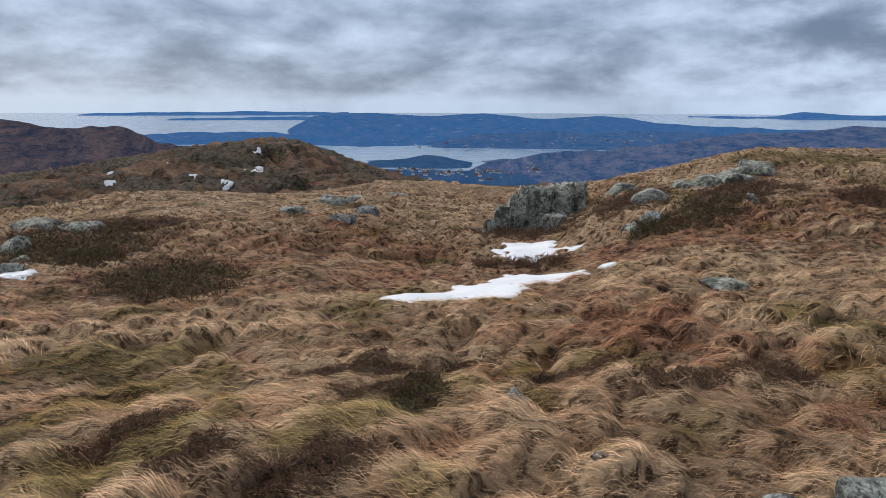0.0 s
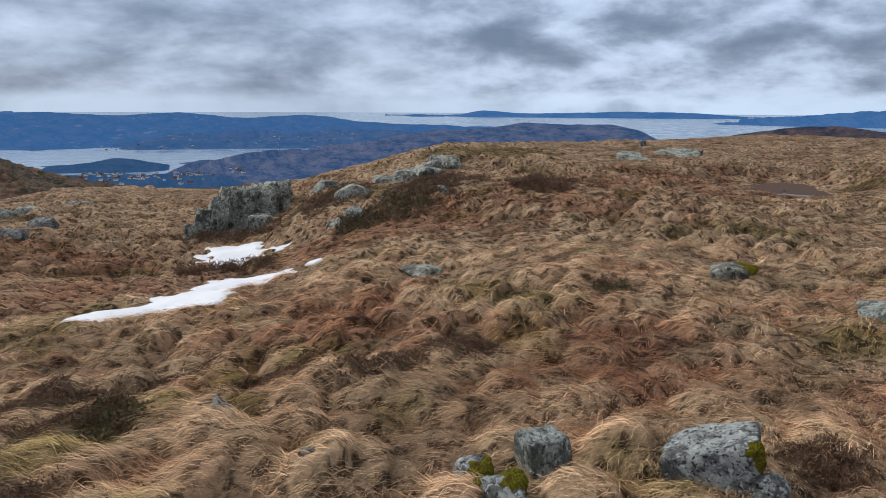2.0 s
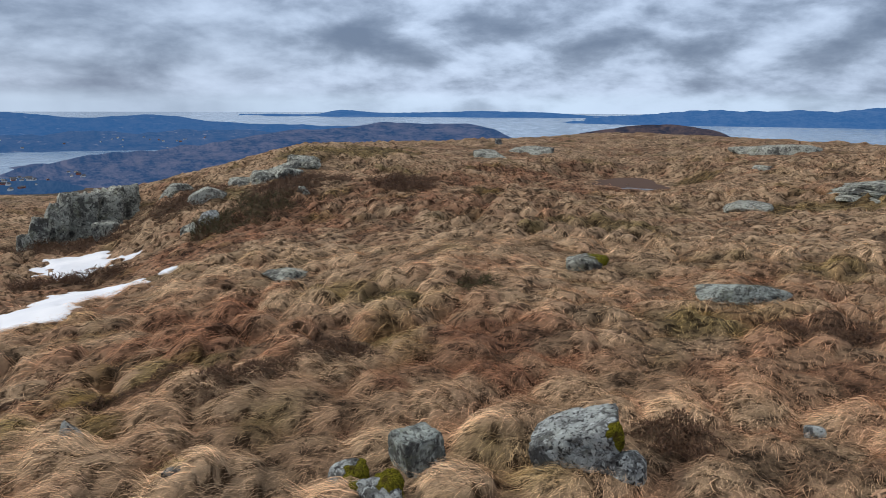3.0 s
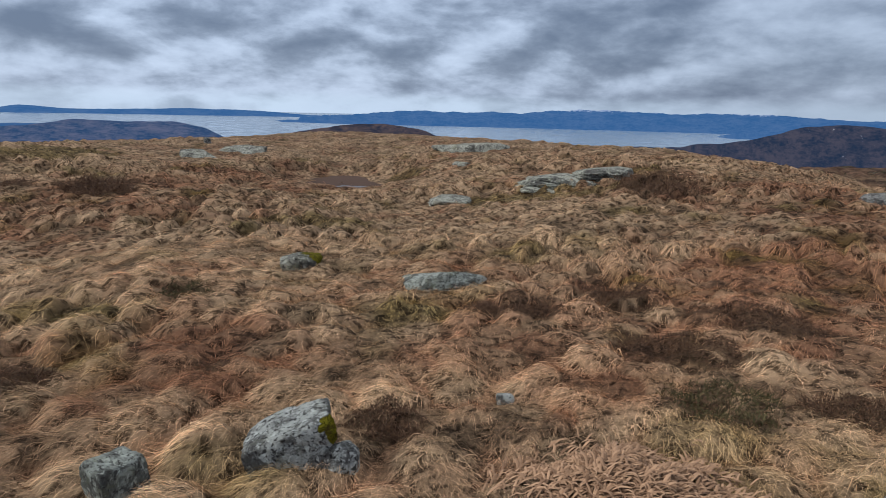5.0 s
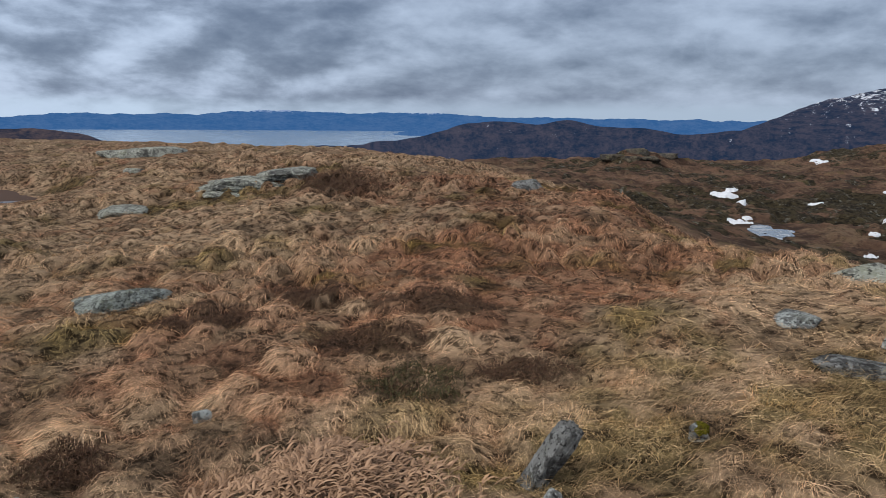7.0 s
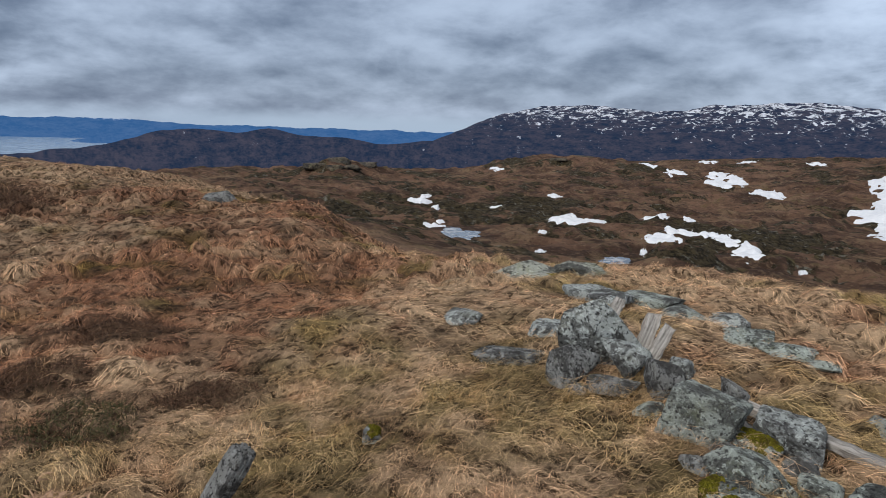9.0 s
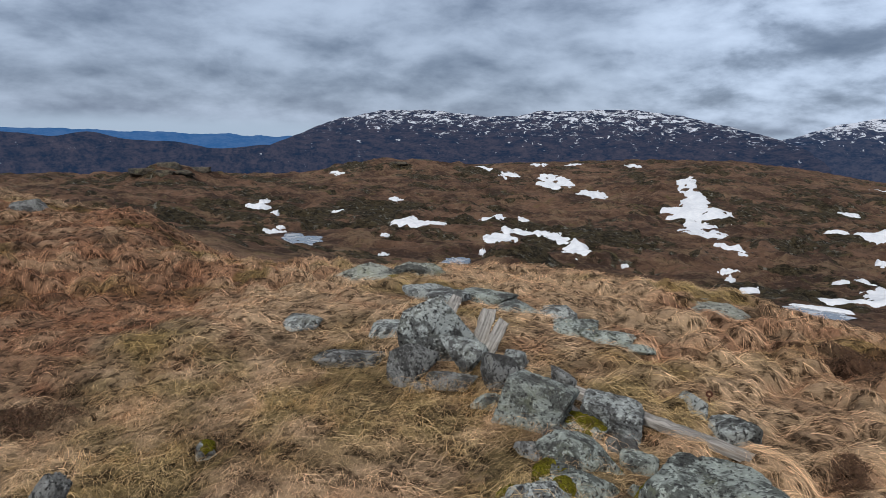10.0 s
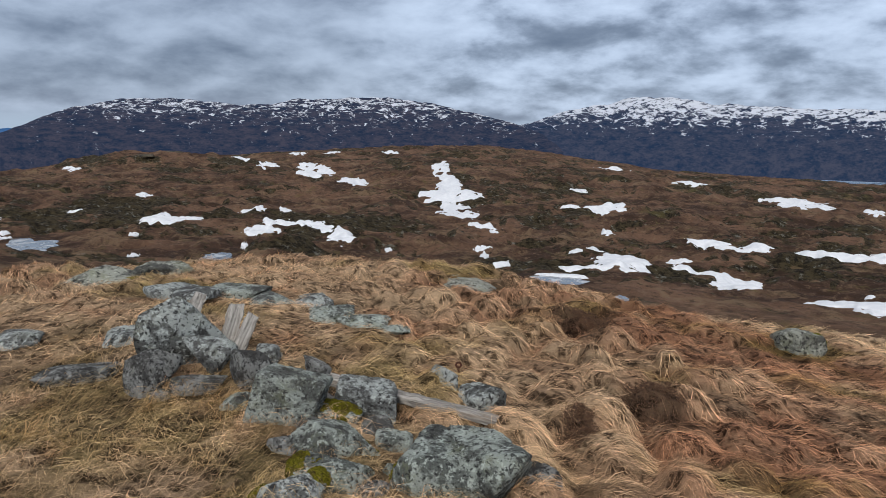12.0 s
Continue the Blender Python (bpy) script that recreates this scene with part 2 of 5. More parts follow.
# haze: blue air light put into the hill material as emission, no real air
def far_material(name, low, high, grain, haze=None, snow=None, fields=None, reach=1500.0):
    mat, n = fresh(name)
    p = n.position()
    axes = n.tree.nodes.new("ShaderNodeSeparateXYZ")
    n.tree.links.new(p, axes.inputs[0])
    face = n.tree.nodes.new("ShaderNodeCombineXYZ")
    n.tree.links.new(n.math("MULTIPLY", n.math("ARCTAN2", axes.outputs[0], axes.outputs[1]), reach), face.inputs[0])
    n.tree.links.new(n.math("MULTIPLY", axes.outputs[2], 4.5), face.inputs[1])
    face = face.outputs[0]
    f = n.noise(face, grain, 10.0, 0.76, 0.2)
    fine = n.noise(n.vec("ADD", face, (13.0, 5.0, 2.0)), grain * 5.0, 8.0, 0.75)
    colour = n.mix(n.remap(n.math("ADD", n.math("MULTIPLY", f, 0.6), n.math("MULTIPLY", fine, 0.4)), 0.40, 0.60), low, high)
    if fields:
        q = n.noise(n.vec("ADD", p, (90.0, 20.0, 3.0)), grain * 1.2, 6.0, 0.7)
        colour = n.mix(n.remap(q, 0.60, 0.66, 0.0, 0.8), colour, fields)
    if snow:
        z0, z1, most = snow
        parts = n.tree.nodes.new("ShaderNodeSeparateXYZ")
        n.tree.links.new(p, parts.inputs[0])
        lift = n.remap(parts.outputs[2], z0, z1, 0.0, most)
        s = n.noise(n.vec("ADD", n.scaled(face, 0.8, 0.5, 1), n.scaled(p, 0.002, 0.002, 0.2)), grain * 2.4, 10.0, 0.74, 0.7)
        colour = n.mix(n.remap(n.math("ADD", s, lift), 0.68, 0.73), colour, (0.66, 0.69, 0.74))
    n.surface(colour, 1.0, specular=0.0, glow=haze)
    return mat


def water_material():
    mat, n = fresh("fjord_water")
    p = n.position()
    w = n.noise(n.scaled(p, 1, 1, 1), 0.05, 6.0, 0.6)
    n.surface((0.15, 0.235, 0.34), n.remap(w, 0.3, 0.7, 0.10, 0.25), n.bump(w, 0.08, 0.3), specular=0.5)
    return mat


def pool_material(name, colour, ice):
    mat, n = fresh(name)
    f = n.noise(n.position(), 0.6, 5.0, 0.6)
    n.surface(n.mix(n.remap(f, 0.45, 0.6, 0.0, ice), colour, (0.55, 0.58, 0.62)), n.remap(f, 0.4, 0.6, 0.08, 0.35), specular=0.5)
    return mat


POOL = leaf_material("wet_peat", (0.030, 0.017, 0.012), (0.10, 0.055, 0.035), 0.85)
OPEN_WATER = pool_material("shallow_water", (0.05, 0.05, 0.05), 0.0)
TARN = pool_material("frozen_tarn", (0.10, 0.12, 0.14), 0.6)
GRASS = ground_material()
BLADES = blade_material("old_grass", (0.70, 0.505, 0.33), (0.49, 0.255, 0.15), (0.27, 0.22, 0.05), (0.10, 0.056, 0.032), 0.1, 1.75)
HEATH = leaf_material("heather_twigs", (0.035, 0.020, 0.013), (0.18, 0.10, 0.058))
GREEN = leaf_material("juniper_needles", (0.024, 0.022, 0.009), (0.115, 0.095, 0.040))
MOSS = moss_material()
FERN = leaf_material("dead_fern", (0.13, 0.072, 0.042), (0.50, 0.32, 0.20), 0.75)
ROCK = rock_material("grey_gneiss", (0.19, 0.202, 0.202), (0.46, 0.505, 0.495), 0.9, 0.2, 1.4)
ROCK_DARK = rock_material("dark_gneiss", (0.085, 0.085, 0.084), (0.26, 0.27, 0.265), 0.9, 0.15, 1.5)
ROCK_GREEN = rock_material("lichened_stone", (0.165, 0.185, 0.172), (0.40, 0.45, 0.415), 0.85, 0.4, 1.4)
CRAG_DARK = rock_material("heathery_crag", (0.050, 0.042, 0.030), (0.115, 0.092, 0.064), 0.8, 0.35, 0.12)
ROCK_FAR = rock_material("lichened_crag", (0.26, 0.27, 0.24), (0.44, 0.46, 0.40), 0.85, 0.45, 0.7)
WOOD = wood_material()
SNOW = snow_material()
WATER = water_material()

# ============ the lie of the land ============
AZ = [-50, -28, -20, -10, 0, 9, 20, 28, 40, 52, 64, 76, 88, 97, 106, 116, 128, 142, 157, 172, 240]
RANGES = [1, 3, 6, 9, 14, 22, 32, 45, 70, 110, 170, 250, 340, 480, 700, 900]
LEVEL_1 = [0.0] * 21
LEVEL_3 = [0, 0, 0, 0, 0, 0, 0, 0, 0, 0, 0, 0, 0, .02, .05, .1, .12, .08, 0, -.05, -.05]
LEVEL_6 = [-.3, -.35, -.35, -.35, -.4, -.35, -.15, -.1, 0, 0, 0, .02, .05, .1, .2, .22, .25, .12, -.1, -.3, -.3]
LEVEL_9 = [-.7, -.8, -.8, -.75, -.8, -.75, -.4, -.3, -.12, -.12, -.1, 0, .08, .1, .0, -.03, .02, -.04, -.45, -.5, -.7]
LEVEL_14 = [-1, -1.05, -1.05, -1.05, -1.3, -1.35, -.55, -.35, -.15, -.3, -.15, .1, .2, .2, -.9, -1.2, -1.1, -1.4, -1.9, -2.2, -2]
LEVEL_22 = [-1.4, -1.3, -1, -1.25, -1.4, -1.6, -.3, .3, -.2, -.5, 0, .4, .05, -1.3, -3, -4, -4, -4.2, -4.5, -4.8, -4.5]
LEVEL_32 = [-2.8, -2.6, -2.3, -2.3, -1.75, -2.05, -1.1, -.1, 0, -.3, .1, .05, -1.6, -3.4, -5.5, -6.5, -6.8, -7, -7.5, -8, -7.5]
LEVEL_45 = [-4.5, -4.5, -4.5, -4.5, -4, -4, -3.5, -2, -.7, 0, -.3, -1, -3.2, -5.5, -8, -9, -9.5, -10, -10.5, -11, -11]
LEVEL_70 = [-9, -9, -9, -9, -9, -9, -9, -8, -7, -5, -4, -4, -5, -7, -9, -11.5, -12.5, -13, -13.5, -14, -14]
LEVEL_110 = [-14, -14, -13, -13, -14, -16, -16, -14, -12, -11, -11, -11, -10, -11, -13, -14, -14.5, -15, -15.5, -16, -16]
LEVEL_170 = [-17, -16, -15, -14, -17, -22, -25, -24, -22, -20, -18, -16, -12, -11.5, -13, -14, -14, -14, -15, -16, -18]
LEVEL_250 = [-22, -20.5, -16.5, -10.8, -24, -32, -35, -35, -32, -30, -26, -22, -14.6, -13.6, -13.8, -12, -11, -9.3, -12.5, -13.5, -22]
LEVEL_340 = [-30, -30, -26, -22, -32, -40, -42, -42, -40, -38, -35, -30, -24, -21, -19.5, -14.5, -8.6, -4.9, -14, -17.5, -30]
LEVEL_480 = [-47] * 12 + [-40, -36, -34, -30, -28, -28, -30, -32, -46]
LEVEL_700 = [-52.0] * 21
LEVELS = [LEVEL_1, LEVEL_3, LEVEL_6, LEVEL_9, LEVEL_14, LEVEL_22, LEVEL_32, LEVEL_45, LEVEL_70, LEVEL_110,
          LEVEL_170, LEVEL_250, LEVEL_340, LEVEL_480, LEVEL_700, LEVEL_700]


def hermite(xs, table, x):
    """Smooth curve through the rows of table (stations first) at x, without overshoot."""
    xs, table = np.asarray(xs, float), np.asarray(table, float)
    h = np.diff(xs)
    slope = np.diff(table, axis=0) / h.reshape(-1, *[1] * (table.ndim - 1))
    m = np.zeros_like(table)
    a, b = slope[:-1], slope[1:]
    m[1:-1] = np.where(a * b > 0, 2 * a * b / np.where(np.abs(a + b) < 1e-9, 1, a + b), 0.0)
    m[0], m[-1] = slope[0], slope[-1]
    k = np.clip(np.searchsorted(xs, x) - 1, 0, len(xs) - 2)
    t = ((x - xs[k]) / h[k])
    t = np.clip(t, 0, 1)
    return k, t, h, m, table


def curve_at(xs, ys, x):
    k, t, h, m, y = hermite(xs, ys, x)
    return ((2 * t**3 - 3 * t**2 + 1) * y[k] + (t**3 - 2 * t**2 + t) * h[k] * m[k]
            + (3 * t**2 - 2 * t**3) * y[k + 1] + (t**3 - t**2) * h[k] * m[k + 1])


_az = np.arange(-60.0, 310.01, 1.0)
_wrap_az = [240 - 360] + AZ + [310, 332]
_rows = [curve_at(_wrap_az, [row[-1]] + list(row) + [row[0], row[1]], _az) for row in LEVELS]
_lr = np.linspace(math.log(1), math.log(900), 240)
LAND = np.stack([curve_at([math.log(r) for r in RANGES], [row[i] for row in _rows], _lr) for i in range(len(_az))], 1)


def base_height(x, y):
    az = np.degrees(np.arctan2(x, y))
    az = np.where(az < -60, az + 360, az)
    lr = np.log(np.clip(np.hypot(x, y), 1.0, 899.0))
    u, v = np.clip(az + 60.0, 0, 369.999), lr / (_lr[1] - _lr[0])
    v = np.clip(v, 0, 238.999)
    i, j = v.astype(int), u.astype(int)
    a, b = v - i, u - j
    return ((1 - a) * (1 - b) * LAND[i, j] + a * (1 - b) * LAND[i + 1, j]
            + (1 - a) * b * LAND[i, j + 1] + a * b * LAND[i + 1, j + 1])


_table = np.random.RandomState(5).rand(256, 256)
_turns = np.random.RandomState(6).rand(256, 256) * 2 * np.pi


def lattice(x, y):
    """Gradient noise, about -1 to 1."""
    i, j = np.floor(x).astype(int), np.floor(y).astype(int)
    u, v = x - i, y - j
    a, b = u * u * u * (u * (6 * u - 15) + 10), v * v * v * (v * (6 * v - 15) + 10)

    def corner(di, dj):
        g = _turns[(i + di) & 255, (j + dj) & 255]
        return np.cos(g) * (u - di) + np.sin(g) * (v - dj)

    return 1.5 * ((1 - a) * ((1 - b) * corner(0, 0) + b * corner(0, 1)) + a * ((1 - b) * corner(1, 0) + b * corner(1, 1)))


def layers(x, y, size, count=4, gain=0.5):
    total, amount, k = 0.0, 1.0, 1.0 / size
    for n in range(count):
        total = total + amount * lattice(x * k + 17.3 * n, y * k - 9.1 * n)
        amount, k = amount * gain, k * 2.03
    return total


def cells(x, y, size):
    """Nearest scattered centre: the way from it in units of size, and a random value of its own."""
    x, y = x / size, y / size
    i, j = np.floor(x).astype(int), np.floor(y).astype(int)
    best, bx, by, own = np.full(x.shape, 9.0), np.zeros(x.shape), np.zeros(x.shape), np.zeros(x.shape)
    for di in (-1, 0, 1):
        for dj in (-1, 0, 1):
            a, b = (i + di) & 255, (j + dj) & 255
            vx, vy = x - (i + di + _table[a, b]), y - (j + dj + _table[b, a ^ 77])
            d = vx * vx + vy * vy
            m = d < best
            best, bx, by, own = np.where(m, d, best), np.where(m, vx, bx), np.where(m, vy, by), np.where(m, _table[a ^ 31, b], own)
    return best, bx, by, own


def tussock_cells(x, y):
    sx, sy = x + 0.08 * lattice(x * 2.6, y * 2.6), y + 0.08 * lattice(x * 2.6 + 40, y * 2.6)
    along, across = 0.985 * sx + 0.17 * sy, 0.985 * sy - 0.17 * sx
    return cells(along * 0.78 + 50, across + 50, 0.27)


def tussocks(x, y):
    """Matted hummocks of old grass, 0 in the hollows to 1 on top."""
    d, _, _, own = tussock_cells(x, y)
    return np.clip(1.05 - 1.75 * d, 0, 1) ** 0.8 * (0.35 + 0.75 * own) + 0.08 * lattice(x * 7, y * 7)


MOUNDS = [(240, -121, 22, 4.6), (262, -112, 16, 1.5), (197, -31, 11, 3.4), (203, -44, 10, 2.2), (225, -139, 14, 2.0), (68, -51, 4.5, 3.0), (62, -137, 14, 2.2), (40, -160, 18, 2.5),
          (150, -170, 20, 2.0), (-30, 195, 18, 3.0), (-62, 190, 25, 3.0), (-48, 170, 12, 2.0)]


# vegetation and wet ground: x, y, half width across and half depth away from the summit
HEATHER = [
    (-1.11, 3.15, 0.17, 0.21), (-1.54, 3.58, 0.23, 0.15), (-0.54, 3.01, 0.23, 0.19), (-0.42, 4.79, 0.32, 0.31), (0.34, 4.94, 0.21, 0.24),
    (0.84, 4.17, 0.27, 0.16), (1.43, 3.87, 0.19, 0.20), (2.01, 4.00, 0.19, 0.24), (2.90, 16.70, 1.30, 0.90), (5.27, 16.58, 0.83, 1.24),
    (7.12, 14.83, 1.05, 1.03), (9.10, 13.41, 0.64, 1.09), (1.95, 12.30, 0.80, 0.45), (-6.49, 15.92, 1.84, 0.97), (2.90, 1.99, 0.17, 0.20),
    (14.33, 3.36, 0.76, 1.53), (5.05, 2.25, 0.39, 0.22), (1.73, -4.60, 0.22, 0.28), (1.84, -3.91, 0.09, 0.19), (3.07, -6.12, 0.32, 0.32),
    # the last three stand for dark juniper and shaded hollows in rust grass
    (5.89, 1.65, 0.28, 0.30), (-0.17, 4.20, 0.25, 0.19), (4.9, 0.95, 0.45, 0.25), (5.7, 0.45, 0.5, 0.3), (4.4, -0.15, 0.3, 0.18),
]
HEATHER = [(x, y, 1.45 * w, d) if y > 2.5 and math.hypot(x, y) < 6 else (x, y, w, d) for x, y, w, d in HEATHER]
JUNIPER = [
    (-6.30, 13.78, 1.39, 1.74), (-3.47, 10.53, 0.99, 1.47), (-5.44, 12.44, 0.49, 0.83), (5.76, 13.44, 0.63, 1.27), (4.50, 12.80, 0.43, 0.59),
    (4.04, 4.89, 0.20, 0.39), (4.10, 0.50, 0.30, 0.38), (-0.02, 4.01, 0.17, 0.31),
]
SNOW_NEAR = [
    (2.45, 14.49, 0.71, 1.29), (3.25, 13.59, 0.17, 0.34), (1.80, 10.15, 0.72, 1.25), (0.90, 9.0, 0.60, 0.85), (0.10, 8.80, 0.60, 0.55),
    (2.74, 9.71, 0.13, 0.26), (-6.14, 11.28, 0.28, 0.27), (16.61, 12.70, 0.75, 0.98),
]
MOSSY = [
    (-1.5, 3.3, 0.7, 0.3), (-2.0, 4.3, 0.9, 0.45), (-2.3, 5.6, 0.9, 0.6), (-0.4, 3.5, 0.5, 0.2), (1.0, 4.4, 0.6, 0.3),
    (0.61, 3.79, 0.13, 0.18), (0.80, 3.07, 0.07, 0.11), (-0.40, 4.75, 0.14, 0.26), (6.09, 5.16, 0.11, 0.23), (19.35, 12.53, 0.73, 1.46),
    (13.22, 4.48, 0.28, 0.56), (12.37, 6.29, 0.33, 0.65), (3.33, -0.65, 0.43, 0.31), (3.02, 0.02, 0.18, 0.13), (3.62, -1.84, 0.42, 0.43),
    (2.49, -2.16, 0.14, 0.23), (1.75, -8.20, 0.50, 0.50), (5.30, -6.60, 0.50, 0.60), (7.66, -2.46, 0.19, 0.39), (11.83, 19.06, 0.70, 1.40),
    (6.78, 1.74, 0.14, 0.20), (3.17, -2.23, 0.29, 0.27), (9.9, 18.3, 1.5, 1.4), (12.6, 19.6, 1.4, 1.6), (8.6, 7.4, 1.0, 0.7), (13.6, 5.4, 1.6, 1.2),
]
RUST = [
    (2.4, -7.2, 1.6, 1.6), (0.3, -5.6, 1.4, 1.4), (8.6, -0.9, 2.2, 2.6), (6.2, 0.3, 1.6, 1.4), (12.5, -1.6, 2.6, 3.0), (14.5, 1.6, 2.4, 2.6),
    (-2.00, 12.63, 3.41, 3.94), (5.21, 10.87, 2.46, 2.29), (10.27, 11.81, 5.07, 6.08), (4.52, 1.68, 1.06, 1.18), (7.04, -0.15, 2.11, 1.69),
    (4.45, -5.72, 1.32, 1.55), (1.17, -5.24, 0.95, 1.14), (2.94, 3.54, 0.59, 0.69), (1.85, 5.83, 0.64, 0.71),
]
STRAW = [
    (7.5, 6.5, 2.4, 2.8), (11.0, 9.0, 2.4, 2.6), (6.0, 8.6, 1.6, 2.0), (3.2, 5.4, 1.0, 0.9), (-3.0, 7.0, 1.6, 1.0), (-1.5, 21.5, 4.5, 2.2), (9.5, 18.8, 3.0, 2.4),
    (3.6, -1.3, 1.6, 1.5), (2.2, -2.6, 0.9, 0.9), (5.6, -3.6, 2.2, 1.6),
    (4.34, 8.26, 1.91, 1.94), (10.28, 4.72, 1.93, 2.31), (4.99, -2.75, 1.48, 1.49), (2.64, -3.59, 0.81, 0.66), (-0.53, 4.21, 1.17, 1.40),
    (-6.03, 19.30, 2.66, 1.30), (9.55, 17.32, 3.11, 3.73), (1.58, 3.59, 0.53, 0.63),
]
PONDS = [
    (17.80, 13.94, 1.35, 1.98), (94.61, -33.12, 3.74, 7.47), (73.91, -46.57, 2.20, 4.40), (39.07, -65.72, 2.77, 3.70), (28.81, -59.64, 0.80, 1.60),
]


def slant(place):
    """The low plants below the summit grow in streaks along the slope."""
    return 0.5 if place[1] > 2.5 and math.hypot(place[0], place[1]) < 6 else 0.0


def zone(x, y, place, ragged=0.5, seed=0.0):
    """Weight 0 to 1 of a ragged oval patch; one across axis, one axis pointing away from the summit."""
    cx, cy, wide, deep = place
    r = math.hypot(cx, cy)
    ux, uy = cx / r, cy / r
    dx, dy = x - cx, y - cy
    across, away = dx * uy - dy * ux, dx * ux + dy * uy
    q = (across / wide) ** 2 + ((away - slant(place) * across) / deep) ** 2
    size = 0.7 * min(wide, deep)
    return 1.0 - q + ragged * layers(x + seed, y - seed, size, 3)


def soft(v, a=-0.3, b=0.5):
    t = np.clip((v - a) / (b - a), 0, 1)
    return t * t * (3 - 2 * t)


def near_zone(x, y, places, reach=2.6, **kw):
    total = np.zeros_like(x)
    for k, place in enumerate(places):
        cx, cy, wide, deep = place
        m = np.abs(x - cx) + np.abs(y - cy) < reach * (wide + deep)
        if m.any():
            total[m] = np.maximum(total[m], soft(zone(x[m], y[m], place, seed=3.1 * k, **kw)))
    return total


def knoll(x, y):
    """The dry mossy summit knoll, 0 to 1."""
    return soft(1 - ((x - 3.0) / 2.3) ** 2 - ((y + 1.7) / 2.0) ** 2 + 0.5 * layers(x, y + 5, 1.1, 3), -0.2, 0.6)


def vegetation(x, y):
    """Weights of rust coloured grass, moss and dark heath."""
    rust = 0.27 + 0.42 * layers(x, y, 3.4, 4) + 0.22 * layers(x + 60, y, 0.7, 2)
    rust = rust + 0.55 * near_zone(x, y, RUST, ragged=0.7) - 0.6 * near_zone(x, y, STRAW, ragged=0.7)
    moss = 0.9 * near_zone(x, y, MOSSY, ragged=0.9) + np.clip(layers(x - 30, y + 12, 1.3, 4) - 0.22, 0, 1) * 1.5
    moss = moss + knoll(x, y) * np.clip(0.40 + 1.0 * layers(x + 21, y, 0.45, 3), 0, 1)
    heath = np.maximum(near_zone(x, y, HEATHER, ragged=0.9), 0.85 * near_zone(x, y, JUNIPER, ragged=0.9))
    # dark heath streaks by noise, denser in rust, also painted for shaded hollows
    heath = np.maximum(heath, np.clip((0.2 * np.clip(rust, 0, 1) + layers(0.8 * x + 0.6 * y + 9, 1.5 * (0.8 * y - 0.6 * x) + 44, 0.8, 5, 0.6) - 0.50) * 4.0, 0, 0.75))
    return np.clip(rust, 0, 1), np.clip(moss, 0, 1), np.clip(heath, 0, 1)



def hummocky(x, y):
    """How strongly the ground is broken into tussocks: less on the dry knolls."""
    return 0.45 + 0.75 * soft(layers(x + 3, y - 8, 5.0, 2), -0.4, 0.4) - 0.35 * soft(1 - ((x - 4.0) ** 2 + (y + 2.6) ** 2) / 9.0, 0, 1)


POND_LEVELS = [float(base_height(np.array(p[0]), np.array(p[1]))) for p in PONDS]
POND_LEVELS[0] -= 0.2


def height(x, y):
    x, y = np.atleast_1d(np.asarray(x, float)), np.atleast_1d(np.asarray(y, float))
    r = np.hypot(x, y)
    z = base_height(x, y)
    near = np.clip((90 - r) / 60, 0, 1)
    flat = 1 - 0.92 * near_zone(x, y, SNOW_NEAR, ragged=0.4)
    z = z + near * (0.10 * layers(x, y, 2.6, 3) * np.clip(r / 5, 0.2, 1) + (0.165 + 0.035 * np.clip((r - 5) / 5, 0, 1)) * flat * hummocky(x, y) * (tussocks(x, y) - 0.5) * np.clip(r / 3, 0.4, 1))
    mid = np.clip((r - 45) / 60, 0, 1) * np.clip((430 - r) / 130, 0, 1)
    knob = np.abs(layers(x, y, 38.0, 5, 0.52))
    crag = np.abs(layers(x + 200, y, 11.0, 4, 0.6))
    z = z + mid * (1.9 * (0.45 - knob) + (1.5 + 2.3 * np.clip((y - 60) / 60, 0, 1)) * (0.35 - crag) + 0.5 * layers(x, y, 6.0, 3))
    for cx, cy, wide, high in MOUNDS:
        z = z + high * np.exp(-((x - cx) ** 2 + (y - cy) ** 2) / wide**2)
    for place, level in zip(PONDS, POND_LEVELS):
        cx, cy, wide, deep = place
        m = np.abs(x - cx) + np.abs(y - cy) < 3 * (wide + deep)
        if np.any(m):
            w = soft(zone(x[m], y[m], (cx, cy, 1.8 * wide, 1.8 * deep), 0.2), -0.2, 0.6)
            z[m] = z[m] * (1 - w) + (level - 0.12) * w
    return z


def smooth_height(x, y):
    """The ground without its tussocks."""
    x, y = np.asarray(x, float), np.asarray(y, float)
    return base_height(x, y) + 0.10 * layers(x, y, 2.6, 3)


def mesh_from(name, co, faces_idx, material, smooth=True):
    """A mesh from arrays of corners and of four- or three-sided faces."""
    me = bpy.data.meshes.new(name)
    co = np.asarray(co, np.float32).reshape(-1, 3)
    faces_idx = np.asarray(faces_idx, np.int32)
    count, sides = faces_idx.shape
    me.vertices.add(len(co))
    me.vertices.foreach_set("co", co.ravel())
    me.loops.add(count * sides)
    me.loops.foreach_set("vertex_index", faces_idx.ravel())
    me.polygons.add(count)
    me.polygons.foreach_set("loop_start", np.arange(0, count * sides, sides, dtype=np.int32))
    me.update(calc_edges=True)
    me.polygons.foreach_set("use_smooth", np.full(count, smooth))
    me.materials.append(material)
    return me


